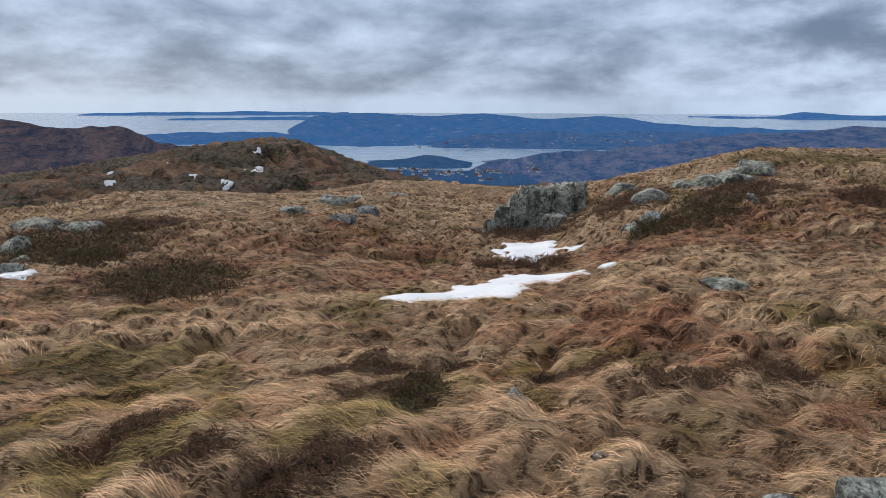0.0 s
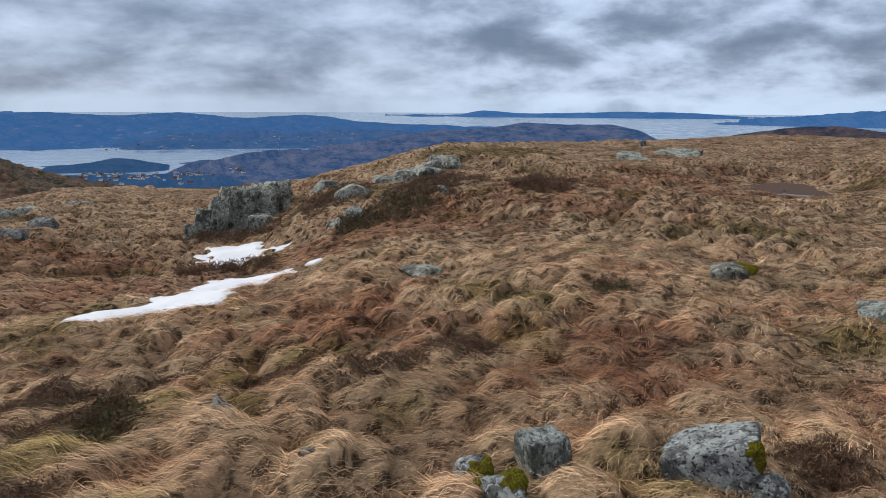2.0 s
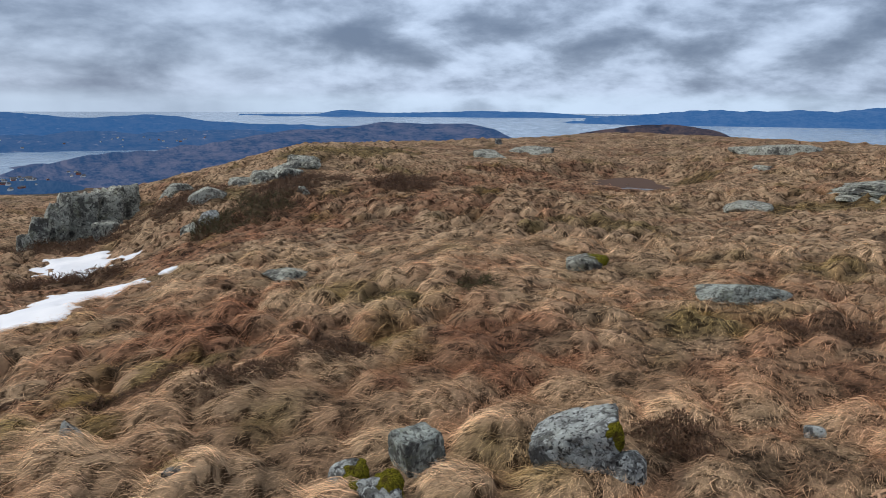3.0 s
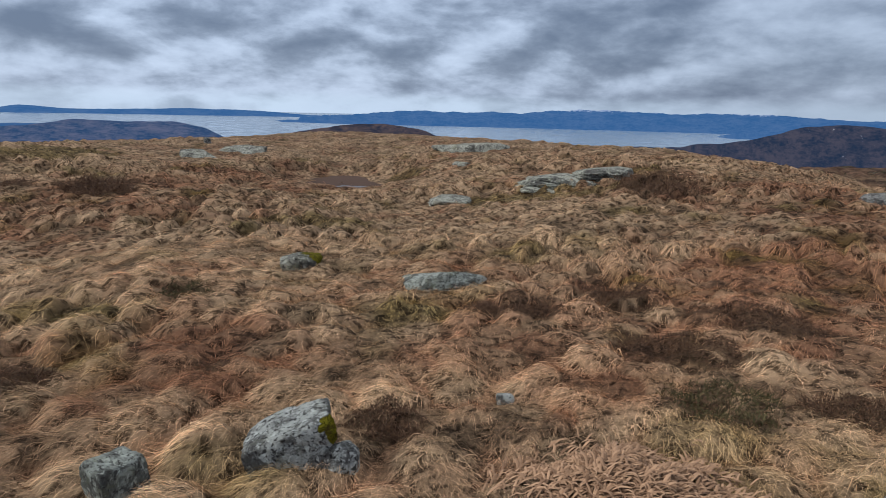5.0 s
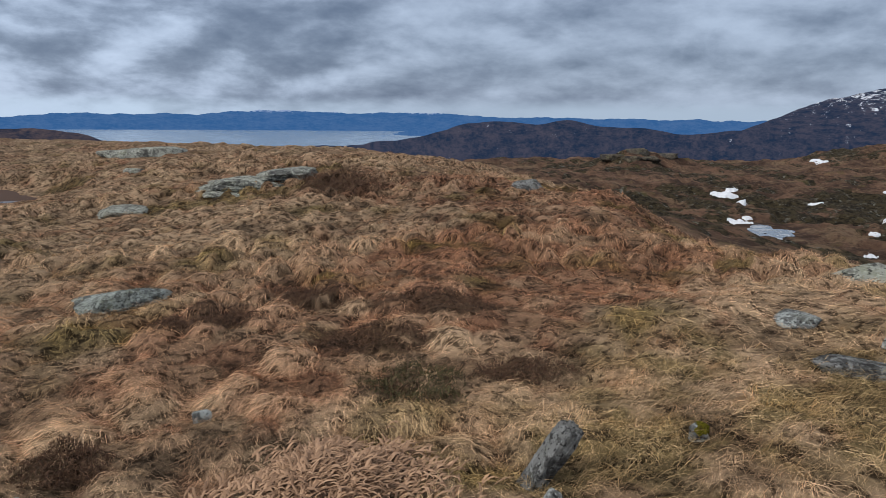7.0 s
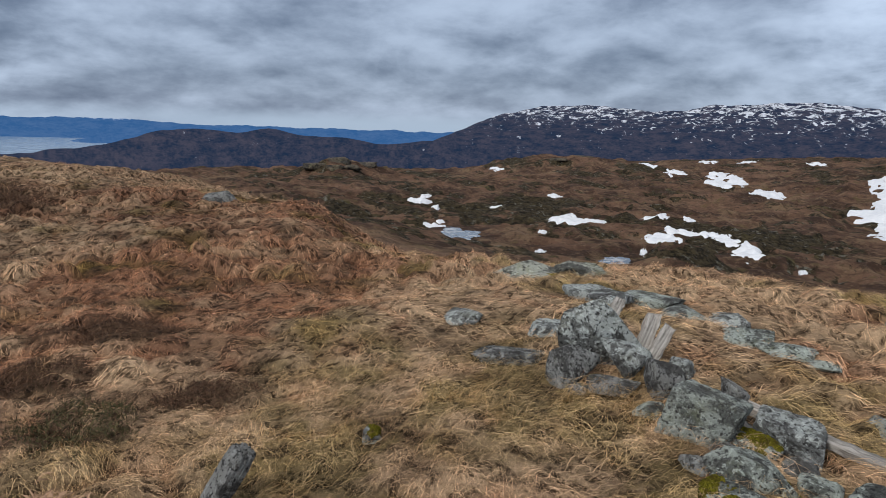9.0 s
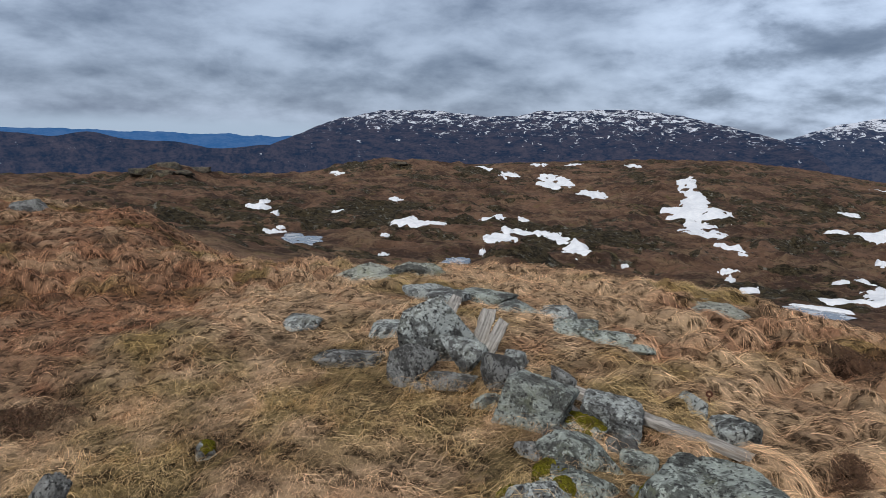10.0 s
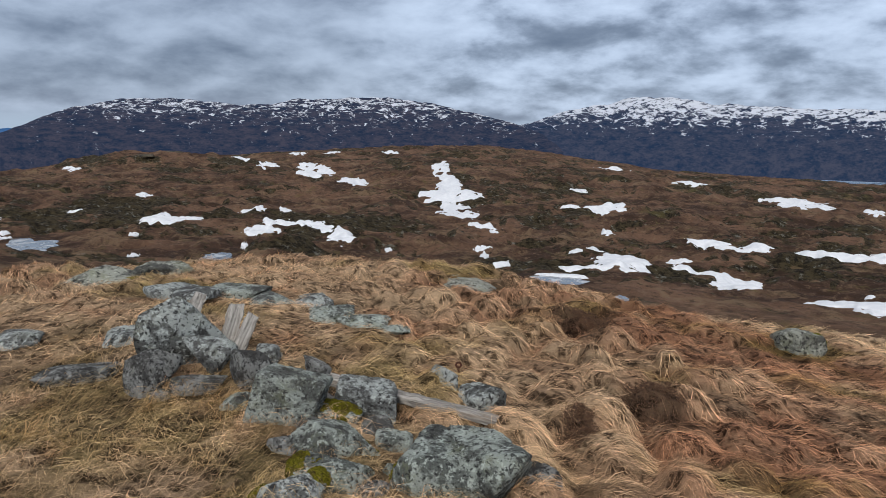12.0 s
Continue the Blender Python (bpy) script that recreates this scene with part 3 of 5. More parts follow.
def paint(me, x, y, times=1, mossy=None):
    """Store the plant cover, with darkened hollows, at each corner, for the grass materials."""
    rust, moss, heath = vegetation(x, y)
    if mossy is not None:
        moss = moss * mossy
    d, _, _, own = tussock_cells(x, y)
    rust = np.clip(rust + 0.6 * (_table[(own * 255).astype(int), 3] - 0.5), 0, 1)
    # hollows between tussocks turn darker rust, standing in for their shade
    rust = np.clip(rust + 0.5 * soft(d, 0.25, 0.6), 0, 1)
    tone = 0.60 + 0.68 * own
    layer = me.attributes.new("cover", "FLOAT_COLOR", "POINT")
    layer.data.foreach_set("color", np.repeat(np.stack([rust, moss, heath, tone], -1), times, 0).astype(np.float32).ravel())


def sheet_faces(rows, cols, closed=False):
    i = np.arange(rows - 1)[:, None] * cols
    j = np.arange(cols if closed else cols - 1)[None, :]
    k = (j + 1) % cols
    return np.stack([i + j, i + cols + j, i + cols + k, i + k], -1).reshape(-1, 4)


def polar(az, r):
    a = np.radians(az)
    return np.sin(a) * r, np.cos(a) * r


def build_ground():
    az = np.concatenate([np.arange(-42, 178, 0.34), np.arange(178, 318, 2.5)])
    rings = np.concatenate([np.geomspace(0.01, 1.6, 14)[:-1], np.geomspace(1.6, 7, 130)[:-1], np.geomspace(7, 26, 230)[:-1], np.geomspace(26, 60, 60)[:-1], np.geomspace(60, 420, 150)[:-1],
                            np.geomspace(420, 900, 16)[:-1], np.geomspace(900, 4850, 12)])
    a, r = np.meshgrid(az, rings)
    x, y = polar(a, r)
    z = height(x, y)
    co = np.stack([x, y, z], -1).reshape(-1, 3)
    quads = sheet_faces(len(rings), len(az), True)
    me = mesh_from("ground", co, quads, GRASS)
    paint(me, x.ravel(), y.ravel())
    ob = new("ground", me)
    return tagged(ob, "open moorland of tussocky straw and rust coloured grass", "ground", kind="structure")


ground = build_ground()

sea_az = np.arange(0, 360, 2.0)
sea_r = np.concatenate([[300], np.geomspace(400, 4900, 30)])
_a, _r = np.meshgrid(sea_az, sea_r)
_x, _y = polar(_a, _r)
water = new("water", mesh_from("water", np.stack([_x, _y, np.full_like(_x, -50.0)], -1), sheet_faces(len(sea_r), len(sea_az), True), WATER))
tagged(water, "calm grey fjord and lake water far below", "water", kind="structure")


def far_hill(name, label, crest, r, front, back, material, rough=1.0, base=-51.5, seed=0, group="", shape=1.0, jag=0.04):
    """A hill whose skyline follows the crest (azimuth, elevation in degrees), r metres off."""
    az0, az1 = crest[0][0], crest[-1][0]
    cols = max(24, int((az1 - az0) / 0.2))
    az = np.linspace(az0, az1, cols)
    el = curve_at([c[0] for c in crest], [c[1] for c in crest], az)
    el = el + jag * layers(az + 40 * seed, az * 0 + seed, 2.2, 5, 0.6)
    top = EYE + r * np.tan(np.radians(el))
    v = np.concatenate([np.linspace(-1, 0, 34), np.linspace(0, 1, 7)[1:]])
    vv, aa = np.meshgrid(v, az, indexing="ij")
    rr = np.where(vv < 0, r + vv * front, r + vv * back)
    x, y = polar(aa, rr)
    s = np.where(vv < 0, 1 + vv, 1 - vv)
    prof = np.sin(np.clip(s, 0, 1) * np.pi / 2) ** shape
    size = r / 14.0
    n = layers(x + 531 * seed, y - 77 * seed, size, 3, 0.5)
    z = base + (top[None, :] - base) * prof
    z = z + rough * size * 0.10 * n * (0.35 + 0.65 * np.sin(np.clip(s, 0, 1) * np.pi)) * np.clip(s * 4, 0, 1)
    me = mesh_from(name, np.stack([x, y, z], -1), sheet_faces(len(v), cols)[:, ::-1], material)
    ob = new(name, me)
    return tagged(ob, label, "hill", group, "structure")


# distance haze as glow: each far hill emits a share of this blue
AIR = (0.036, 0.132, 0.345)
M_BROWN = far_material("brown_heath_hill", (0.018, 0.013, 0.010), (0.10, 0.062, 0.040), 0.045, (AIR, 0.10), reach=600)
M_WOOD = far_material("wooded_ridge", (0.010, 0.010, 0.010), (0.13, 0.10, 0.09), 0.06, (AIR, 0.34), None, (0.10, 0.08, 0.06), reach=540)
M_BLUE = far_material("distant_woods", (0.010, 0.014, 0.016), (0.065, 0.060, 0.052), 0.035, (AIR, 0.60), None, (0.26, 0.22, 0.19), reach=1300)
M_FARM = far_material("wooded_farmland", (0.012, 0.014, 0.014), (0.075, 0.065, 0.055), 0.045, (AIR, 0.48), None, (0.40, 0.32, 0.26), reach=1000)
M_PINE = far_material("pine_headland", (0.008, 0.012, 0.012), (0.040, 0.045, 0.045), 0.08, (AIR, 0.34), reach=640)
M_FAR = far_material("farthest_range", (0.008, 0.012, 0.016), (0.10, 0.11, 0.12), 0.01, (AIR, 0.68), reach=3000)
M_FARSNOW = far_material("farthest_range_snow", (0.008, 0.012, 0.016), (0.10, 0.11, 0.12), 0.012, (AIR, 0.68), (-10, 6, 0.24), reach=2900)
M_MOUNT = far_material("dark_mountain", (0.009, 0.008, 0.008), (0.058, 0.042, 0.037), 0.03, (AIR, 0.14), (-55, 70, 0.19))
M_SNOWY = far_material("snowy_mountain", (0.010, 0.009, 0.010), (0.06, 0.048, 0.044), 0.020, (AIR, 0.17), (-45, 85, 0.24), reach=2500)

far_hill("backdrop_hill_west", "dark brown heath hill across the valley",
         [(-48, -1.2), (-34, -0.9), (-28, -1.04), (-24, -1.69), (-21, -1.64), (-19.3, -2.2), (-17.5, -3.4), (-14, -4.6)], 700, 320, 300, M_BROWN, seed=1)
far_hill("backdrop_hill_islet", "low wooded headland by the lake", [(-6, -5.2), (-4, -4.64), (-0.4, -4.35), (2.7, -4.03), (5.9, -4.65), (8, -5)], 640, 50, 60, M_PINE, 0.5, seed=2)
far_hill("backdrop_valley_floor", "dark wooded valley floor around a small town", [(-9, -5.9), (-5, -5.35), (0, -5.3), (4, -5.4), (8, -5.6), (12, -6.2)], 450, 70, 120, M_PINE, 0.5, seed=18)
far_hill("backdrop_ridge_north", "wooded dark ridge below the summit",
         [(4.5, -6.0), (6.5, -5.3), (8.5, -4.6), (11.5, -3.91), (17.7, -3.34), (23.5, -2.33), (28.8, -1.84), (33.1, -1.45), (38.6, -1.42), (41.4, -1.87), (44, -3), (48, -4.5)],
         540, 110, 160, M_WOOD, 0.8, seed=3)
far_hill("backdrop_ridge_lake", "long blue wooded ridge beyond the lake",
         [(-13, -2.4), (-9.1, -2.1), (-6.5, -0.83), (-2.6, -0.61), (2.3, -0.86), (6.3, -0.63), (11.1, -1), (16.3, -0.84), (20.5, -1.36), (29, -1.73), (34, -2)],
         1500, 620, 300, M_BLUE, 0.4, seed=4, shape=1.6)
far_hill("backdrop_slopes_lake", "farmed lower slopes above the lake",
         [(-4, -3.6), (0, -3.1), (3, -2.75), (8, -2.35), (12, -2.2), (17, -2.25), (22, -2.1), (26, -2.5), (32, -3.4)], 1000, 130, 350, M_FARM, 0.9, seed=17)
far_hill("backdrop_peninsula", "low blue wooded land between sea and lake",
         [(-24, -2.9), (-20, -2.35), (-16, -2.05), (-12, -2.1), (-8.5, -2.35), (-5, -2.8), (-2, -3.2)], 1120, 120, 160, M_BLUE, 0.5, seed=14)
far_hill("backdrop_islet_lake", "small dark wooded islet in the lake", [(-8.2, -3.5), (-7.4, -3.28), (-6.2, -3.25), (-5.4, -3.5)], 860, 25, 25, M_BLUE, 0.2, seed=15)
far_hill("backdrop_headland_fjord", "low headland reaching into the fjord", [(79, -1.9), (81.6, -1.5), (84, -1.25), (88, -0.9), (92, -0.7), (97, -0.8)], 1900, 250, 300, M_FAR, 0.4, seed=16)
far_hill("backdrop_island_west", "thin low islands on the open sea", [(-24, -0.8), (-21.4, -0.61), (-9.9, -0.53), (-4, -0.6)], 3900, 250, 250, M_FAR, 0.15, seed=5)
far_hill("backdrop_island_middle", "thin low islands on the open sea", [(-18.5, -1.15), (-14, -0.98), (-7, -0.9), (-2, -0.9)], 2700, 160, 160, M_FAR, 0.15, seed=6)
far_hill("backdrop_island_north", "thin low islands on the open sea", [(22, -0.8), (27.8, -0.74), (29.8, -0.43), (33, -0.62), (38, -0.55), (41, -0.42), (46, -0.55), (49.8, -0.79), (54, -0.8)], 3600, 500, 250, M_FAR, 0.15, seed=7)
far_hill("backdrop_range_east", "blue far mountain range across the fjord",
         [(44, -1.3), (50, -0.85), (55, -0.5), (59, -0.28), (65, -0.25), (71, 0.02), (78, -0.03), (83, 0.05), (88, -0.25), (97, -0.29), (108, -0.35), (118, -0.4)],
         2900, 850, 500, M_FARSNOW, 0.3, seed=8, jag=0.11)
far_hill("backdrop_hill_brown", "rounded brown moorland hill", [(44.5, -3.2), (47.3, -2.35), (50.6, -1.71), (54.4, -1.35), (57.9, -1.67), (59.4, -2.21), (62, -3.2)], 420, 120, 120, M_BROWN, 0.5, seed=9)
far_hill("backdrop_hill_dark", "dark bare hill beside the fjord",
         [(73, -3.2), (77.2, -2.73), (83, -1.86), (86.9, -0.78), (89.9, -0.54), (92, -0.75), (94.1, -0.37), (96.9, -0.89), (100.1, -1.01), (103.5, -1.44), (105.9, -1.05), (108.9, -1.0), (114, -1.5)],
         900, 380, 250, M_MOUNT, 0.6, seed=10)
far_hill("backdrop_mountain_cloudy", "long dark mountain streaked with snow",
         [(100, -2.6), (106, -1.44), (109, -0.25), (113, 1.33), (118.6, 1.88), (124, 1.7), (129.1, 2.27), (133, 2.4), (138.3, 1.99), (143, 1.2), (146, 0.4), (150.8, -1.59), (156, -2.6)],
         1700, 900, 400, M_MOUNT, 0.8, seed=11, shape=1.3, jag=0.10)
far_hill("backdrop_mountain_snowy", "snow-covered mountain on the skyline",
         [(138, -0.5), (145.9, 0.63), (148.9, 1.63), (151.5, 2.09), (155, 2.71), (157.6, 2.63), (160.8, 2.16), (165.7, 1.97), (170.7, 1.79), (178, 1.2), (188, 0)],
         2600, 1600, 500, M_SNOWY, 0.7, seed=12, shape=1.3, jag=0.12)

from mathutils.bvhtree import BVHTree

# ============ snow and pools ============
# each patch: the lobes (x, y, half width, half depth) that it is made of
SNOW_WEST = [
    [(-31.6, 155.5, 1.5, 2.5), (-32.3, 165.7, 0.7, 4.0)], [(-36.1, 183.5, 0.9, 2.0)], [(-31.0, 129.3, 0.9, 3.4)], [(-55.7, 140.5, 0.8, 3.0)],
    [(-50.9, 161.3, 0.5, 1.4)], [(-42.1, 148.0, 0.7, 1.8)], [(-63.6, 161.2, 0.6, 1.6)], [(-39.6, 203.1, 0.9, 2.4)],
]
SNOW_SLOPE = [
    [(145.1, -169.3, 2.7, 22.5), (122.5, -146.2, 3.6, 17.9), (101.0, -123.0, 3.6, 8.0), (111.2, -133.8, 8.4, 7.6), (89.9, -110.4, 4.4, 11.6)],
    [(72.3, -96.7, 2.7, 1.6), (68.1, -93.4, 0.9, 2.0)],
    [(92.3, -65.6, 2.7, 4.5), (95.7, -71.6, 2.8, 2.9), (92.1, -74.0, 2.6, 3.7), (79.4, -70.3, 2.4, 6.3), (88.2, -74.7, 1.6, 3.8)],
    [(113.7, -60.2, 3.1, 2.1), (112.2, -62.6, 4.5, 5.0), (117.5, -63.1, 1.6, 2.7)],
    [(113.2, -78.7, 2.3, 5.1)],
    [(107.3, -81.7, 1.1, 1.3)],
    [(175.5, -144.8, 5.8, 15.0), (192.2, -155.2, 3.5, 8.6)],
    [(148.9, -136.4, 3.8, 9.7)],
    [(204.3, -148.0, 3.1, 10.7)],
    [(215.6, -145.5, 3.1, 1.0)],
    [(241.4, -189.5, 3.8, 5.8)],
    [(233.3, -200.9, 4.0, 7.8)],
    [(230.5, -94.4, 2.2, 3.5)],
    [(137.8, -40.0, 2.5, 2.2), (146.6, -44.1, 1.2, 8.0)],
]
SNOW_MOOR = [
    [(130.7, -41.2, 1.0, 4.5)],
    [(152.7, -77.9, 1.7, 4.7)],
    [(130.2, -53.6, 1.1, 0.8)],
    [(97.0, -47.7, 0.7, 0.5)],
    [(78.0, -38.2, 0.8, 5.1)],
    [(79.6, -53.9, 0.5, 4.1)],
    [(62.2, -82.3, 1.5, 0.7), (58.1, -77.5, 0.6, 4.8)],
    [(50.9, -71.6, 1.1, 4.0)],
    [(48.8, -86.0, 0.9, 0.6)],
    [(48.5, -92.9, 2.0, 3.3)],
    [(40.7, -84.0, 3.4, 7.0), (42.9, -77.2, 3.1, 1.9)],
    [(68.3, -131.3, 4.5, 4.2)],
    [(74.2, -126.8, 1.9, 0.7)],
    [(96.9, -170.5, 2.1, 4.3)],
    [(129.5, -248.1, 7.1, 3.2)],
]
SNOW_SOUTH = [
    [(82.6, -212.5, 4.8, 5.2)],
    [(56.0, -109.0, 1.2, 2.9)],
    [(40.2, -112.3, 3.5, 3.3), (34.5, -111.3, 3.7, 1.9)],
    [(37.8, -95.0, 1.8, 1.9)],
    [(33.8, -87.6, 1.9, 1.3)],
    [(29.5, -88.8, 3.7, 2.3), (26.7, -85.8, 2.8, 5.3)],
    [(44.2, -183.7, 6.3, 24.4), (52.0, -196.6, 5.6, 2.9)],
    [(30.8, -189.7, 2.2, 6.4)],
    [(24.6, -118.4, 5.7, 1.2), (18.8, -121.1, 3.5, 2.8)],
    [(14.4, -77.6, 2.8, 1.9), (11.8, -79.5, 2.4, 6.8)],
    [(104.5, -33.0, 1.6, 1.0), (106.3, -34.4, 0.7, 0.6)],
    [(207.7, -211.6, 3.3, 3.1)],
    [(97.4, -170.6, 2.1, 4.4)],
    [(69.5, -70.4, 0.5, 1.8)],
    [(40.0, -68.0, 2.8, 0.9)],
]


def pieces(keep):
    """The connected pieces of a grid of cells, the tiniest left out."""
    todo = set(map(tuple, np.argwhere(keep)))
    while todo:
        stack, found = [todo.pop()], []
        while stack:
            i, j = stack.pop()
            found.append(i * keep.shape[1] + j)
            for near in ((i + 1, j), (i - 1, j), (i, j + 1), (i, j - 1), (i + 1, j + 1), (i - 1, j - 1), (i + 1, j - 1), (i - 1, j + 1)):
                if near in todo:
                    todo.remove(near)
                    stack.append(near)
        if len(found) > 14:
            yield np.array(sorted(found))


def snow_patch(lobes, k, thick, cells, label, ragged=1.0):
    """A lens of old snow lying in the grass, thin and ragged at its rim."""
    az = math.atan2(sum(p[0] for p in lobes), sum(p[1] for p in lobes))
    ux, uy = math.sin(az), math.cos(az)
    spots = [(p[0] * uy - p[1] * ux, p[0] * ux + p[1] * uy, p[2], p[3]) for p in lobes]
    a0, a1 = min(p[0] - 1.6 * p[2] for p in spots), max(p[0] + 1.6 * p[2] for p in spots)
    b0, b1 = min(p[1] - 1.6 * p[3] for p in spots), max(p[1] + 1.6 * p[3] for p in spots)
    u, v = np.meshgrid(np.linspace(a0, a1, cells), np.linspace(b0, b1, cells))
    wide = sum(p[2] for p in spots) / len(spots)
    deep = sum(p[3] for p in spots) / len(spots)
    mask = np.full(u.shape, -9.0)
    for a, b, w, d in spots:
        mask = np.logaddexp(6 * mask, 6 * (1.0 - ((u - a) / w) ** 2 - ((v - b) / d) ** 2)) / 6
    mask = mask + ragged * layers(u / wide * 1.2 + 7.7 * k + 0.3 * v / deep, v / deep * 1.4 - 3.3 * k, 0.75, 5, 0.55)
    x, y = u * uy + v * ux, v * uy - u * ux
    near = math.hypot(lobes[0][0], lobes[0][1]) < 18
    low = smooth_height(x, y) if near else height(x.ravel(), y.ravel()).reshape(x.shape)
    for _ in range(3):
        edge = np.pad(low, 1, mode="edge")
        low = (2 * low + edge[:-2, 1:-1] + edge[2:, 1:-1] + edge[1:-1, :-2] + edge[1:-1, 2:]) / 6
    z = low + thick * (1.5 * np.tanh(mask * 2.5) - 0.3)
    keep = mask.ravel()[sheet_faces(cells, cells)].max(1).reshape(cells - 1, cells - 1) > -0.5
    co, quads = np.stack([x, y, z], -1).reshape(-1, 3), sheet_faces(cells, cells)[:, ::-1]
    for piece in pieces(keep):
        used, idx = np.unique(quads[piece], return_inverse=True)
        ob = new("snow_patch", mesh_from("snow_patch", co[used], idx.reshape(-1, 4), SNOW))
        tagged(ob, label, "snow patch", "snow patches on the moor")


NEAR_SNOW = "melting white snow patch in rusty grass"
snow_patch([SNOW_NEAR[0]], 0, 0.03, 90, NEAR_SNOW, 0.8)
snow_patch([SNOW_NEAR[1]], 1, 0.03, 40, NEAR_SNOW, 0.8)
snow_patch([SNOW_NEAR[2], SNOW_NEAR[3], SNOW_NEAR[4]], 4, 0.03, 130, NEAR_SNOW, 0.55)
snow_patch([SNOW_NEAR[5]], 5, 0.03, 40, NEAR_SNOW, 0.8)
snow_patch([SNOW_NEAR[6]], 6, 0.03, 40, NEAR_SNOW, 0.8)
for k, lobes in enumerate(SNOW_WEST):
    snow_patch([(x, y, w, 0.35 * d) for x, y, w, d in lobes], k + 90, 0.05, 40, "small snow patch on a dark hillside", 0.8)
for k, lobes in enumerate(SNOW_SLOPE + SNOW_MOOR + SNOW_SOUTH):
    snow_patch(lobes, k + 20, 0.22, 120 if len(lobes) > 3 else 80 if len(lobes) > 1 else 54, "ragged white snow patch on brown moor", 0.4 if k == 0 else 0.6)


def pool(place, level, k):
    cx, cy, wide, deep = place
    r = math.hypot(cx, cy)
    ux, uy = cx / r, cy / r
    a, s = np.meshgrid(np.linspace(0, 2 * np.pi, 64, endpoint=False), np.linspace(0.05, 1.0, 12))
    s = s * (0.86 + 0.38 * layers(np.cos(a) * 1.4 + 5 * k, np.sin(a) * 1.4, 1.0, 3))
    u, v = np.cos(a) * s, np.sin(a) * s
    x, y = cx + u * wide * uy + v * deep * ux, cy - u * wide * ux + v * deep * uy
    me = mesh_from("pool", np.stack([x, y, np.full_like(x, level)], -1), sheet_faces(12, 64, True), POOL if k == 0 else OPEN_WATER if k == 5 else TARN)
    ob = new("water_pool_%d" % (k + 1), me)
    tagged(ob, "dark peaty pool in a hollow" if k == 0 else "bright thin water on dark peat" if k == 5 else "half-frozen pale tarn on the moor", "pool", kind="structure")


for k, place in enumerate(PONDS):
    pool(place, POND_LEVELS[k] - (0.05 if k == 0 else 0.03), k)
pool((16.75, 12.95, 0.75, 0.45), POND_LEVELS[0] - 0.03, 5)

# ============ stones ============
def ball(level):
    bm = bmesh.new()
    bmesh.ops.create_icosphere(bm, subdivisions=level, radius=1.0)
    co = np.array([v.co for v in bm.verts])
    tri = np.array([[v.index for v in f.verts] for f in bm.faces])
    bm.free()
    return co, tri


BALLS = {k: ball(k) for k in (3, 4, 5)}


def lump(p, freq, seed):
    x, y, z = (p * freq).T + seed * 3.7
    return (lattice(x, y) + lattice(y + 7.1, z) + lattice(z + 3.3, x + 1.9)) / 2


def rock_shape(seed, w, d, h, level=4, cuts=9, rough=0.05, strata=None, blocky=0.0, cracks=2):
    """A broken stone bounded by flat faces, w by d on the ground, h above it; its foot is sunk."""
    rng = np.random.RandomState(seed)
    co, tri = BALLS[level]
    faces = []
    for axis in np.vstack([np.eye(3), -np.eye(3)]):
        n = axis + rng.normal(0, 0.10 if blocky else 0.38, 3)
        faces.append((n / np.linalg.norm(n), rng.uniform(0.88, 1.0)))
    for _ in range(cuts):
        n = rng.normal(size=3) + (0, 0, 0.25)
        n /= np.linalg.norm(n)
        reach = np.abs(n).sum()
        faces.append((n, reach * (rng.uniform(0.74, 0.95) if blocky else rng.uniform(0.50, 0.80))))
    total = np.zeros(len(co))
    for n, off in faces:
        total += (np.maximum(co @ n, 0) / off) ** 22
    p = co * (total ** (-1 / 22.0))[:, None]
    p = p * (1 + 0.03 * lump(p, 1.3, seed)[:, None] + 0.55 * rough * lump(p, 3.3, seed + 5)[:, None] + 0.6 * rough * (0.4 - np.abs(lump(p, 6.0, seed + 9)))[:, None] * 2 + 0.4 * rough * lump(p, 19.0, seed + 4)[:, None])
    for _ in range(cracks):
        n = rng.normal(size=3)
        n /= np.linalg.norm(n)
        off = p @ n - rng.uniform(-0.4, 0.4) + 0.06 * lump(p, 2.0, seed + 8)
        p = p * (1 - 0.08 * np.exp(-((off / 0.035) ** 2)))[:, None]
    if strata:
        n, freq, amp = strata
        n = np.array(n, float) / np.linalg.norm(n)
        s = (p @ n) * freq + 0.8 * lump(p, 1.5, seed + 2)
        saw = s - np.floor(s)
        p = p + (p - (p @ n)[:, None] * n) * (amp * (np.minimum(saw * 5, 1) - 1 + 0.4 * saw))[:, None]
    lo, hi = p.min(0), p.max(0)
    p = (p - (lo + hi) / 2) / (hi - lo)
    p = p * (w, d, h * 1.4) + (0, 0, 0.3 * h)
    return p, tri


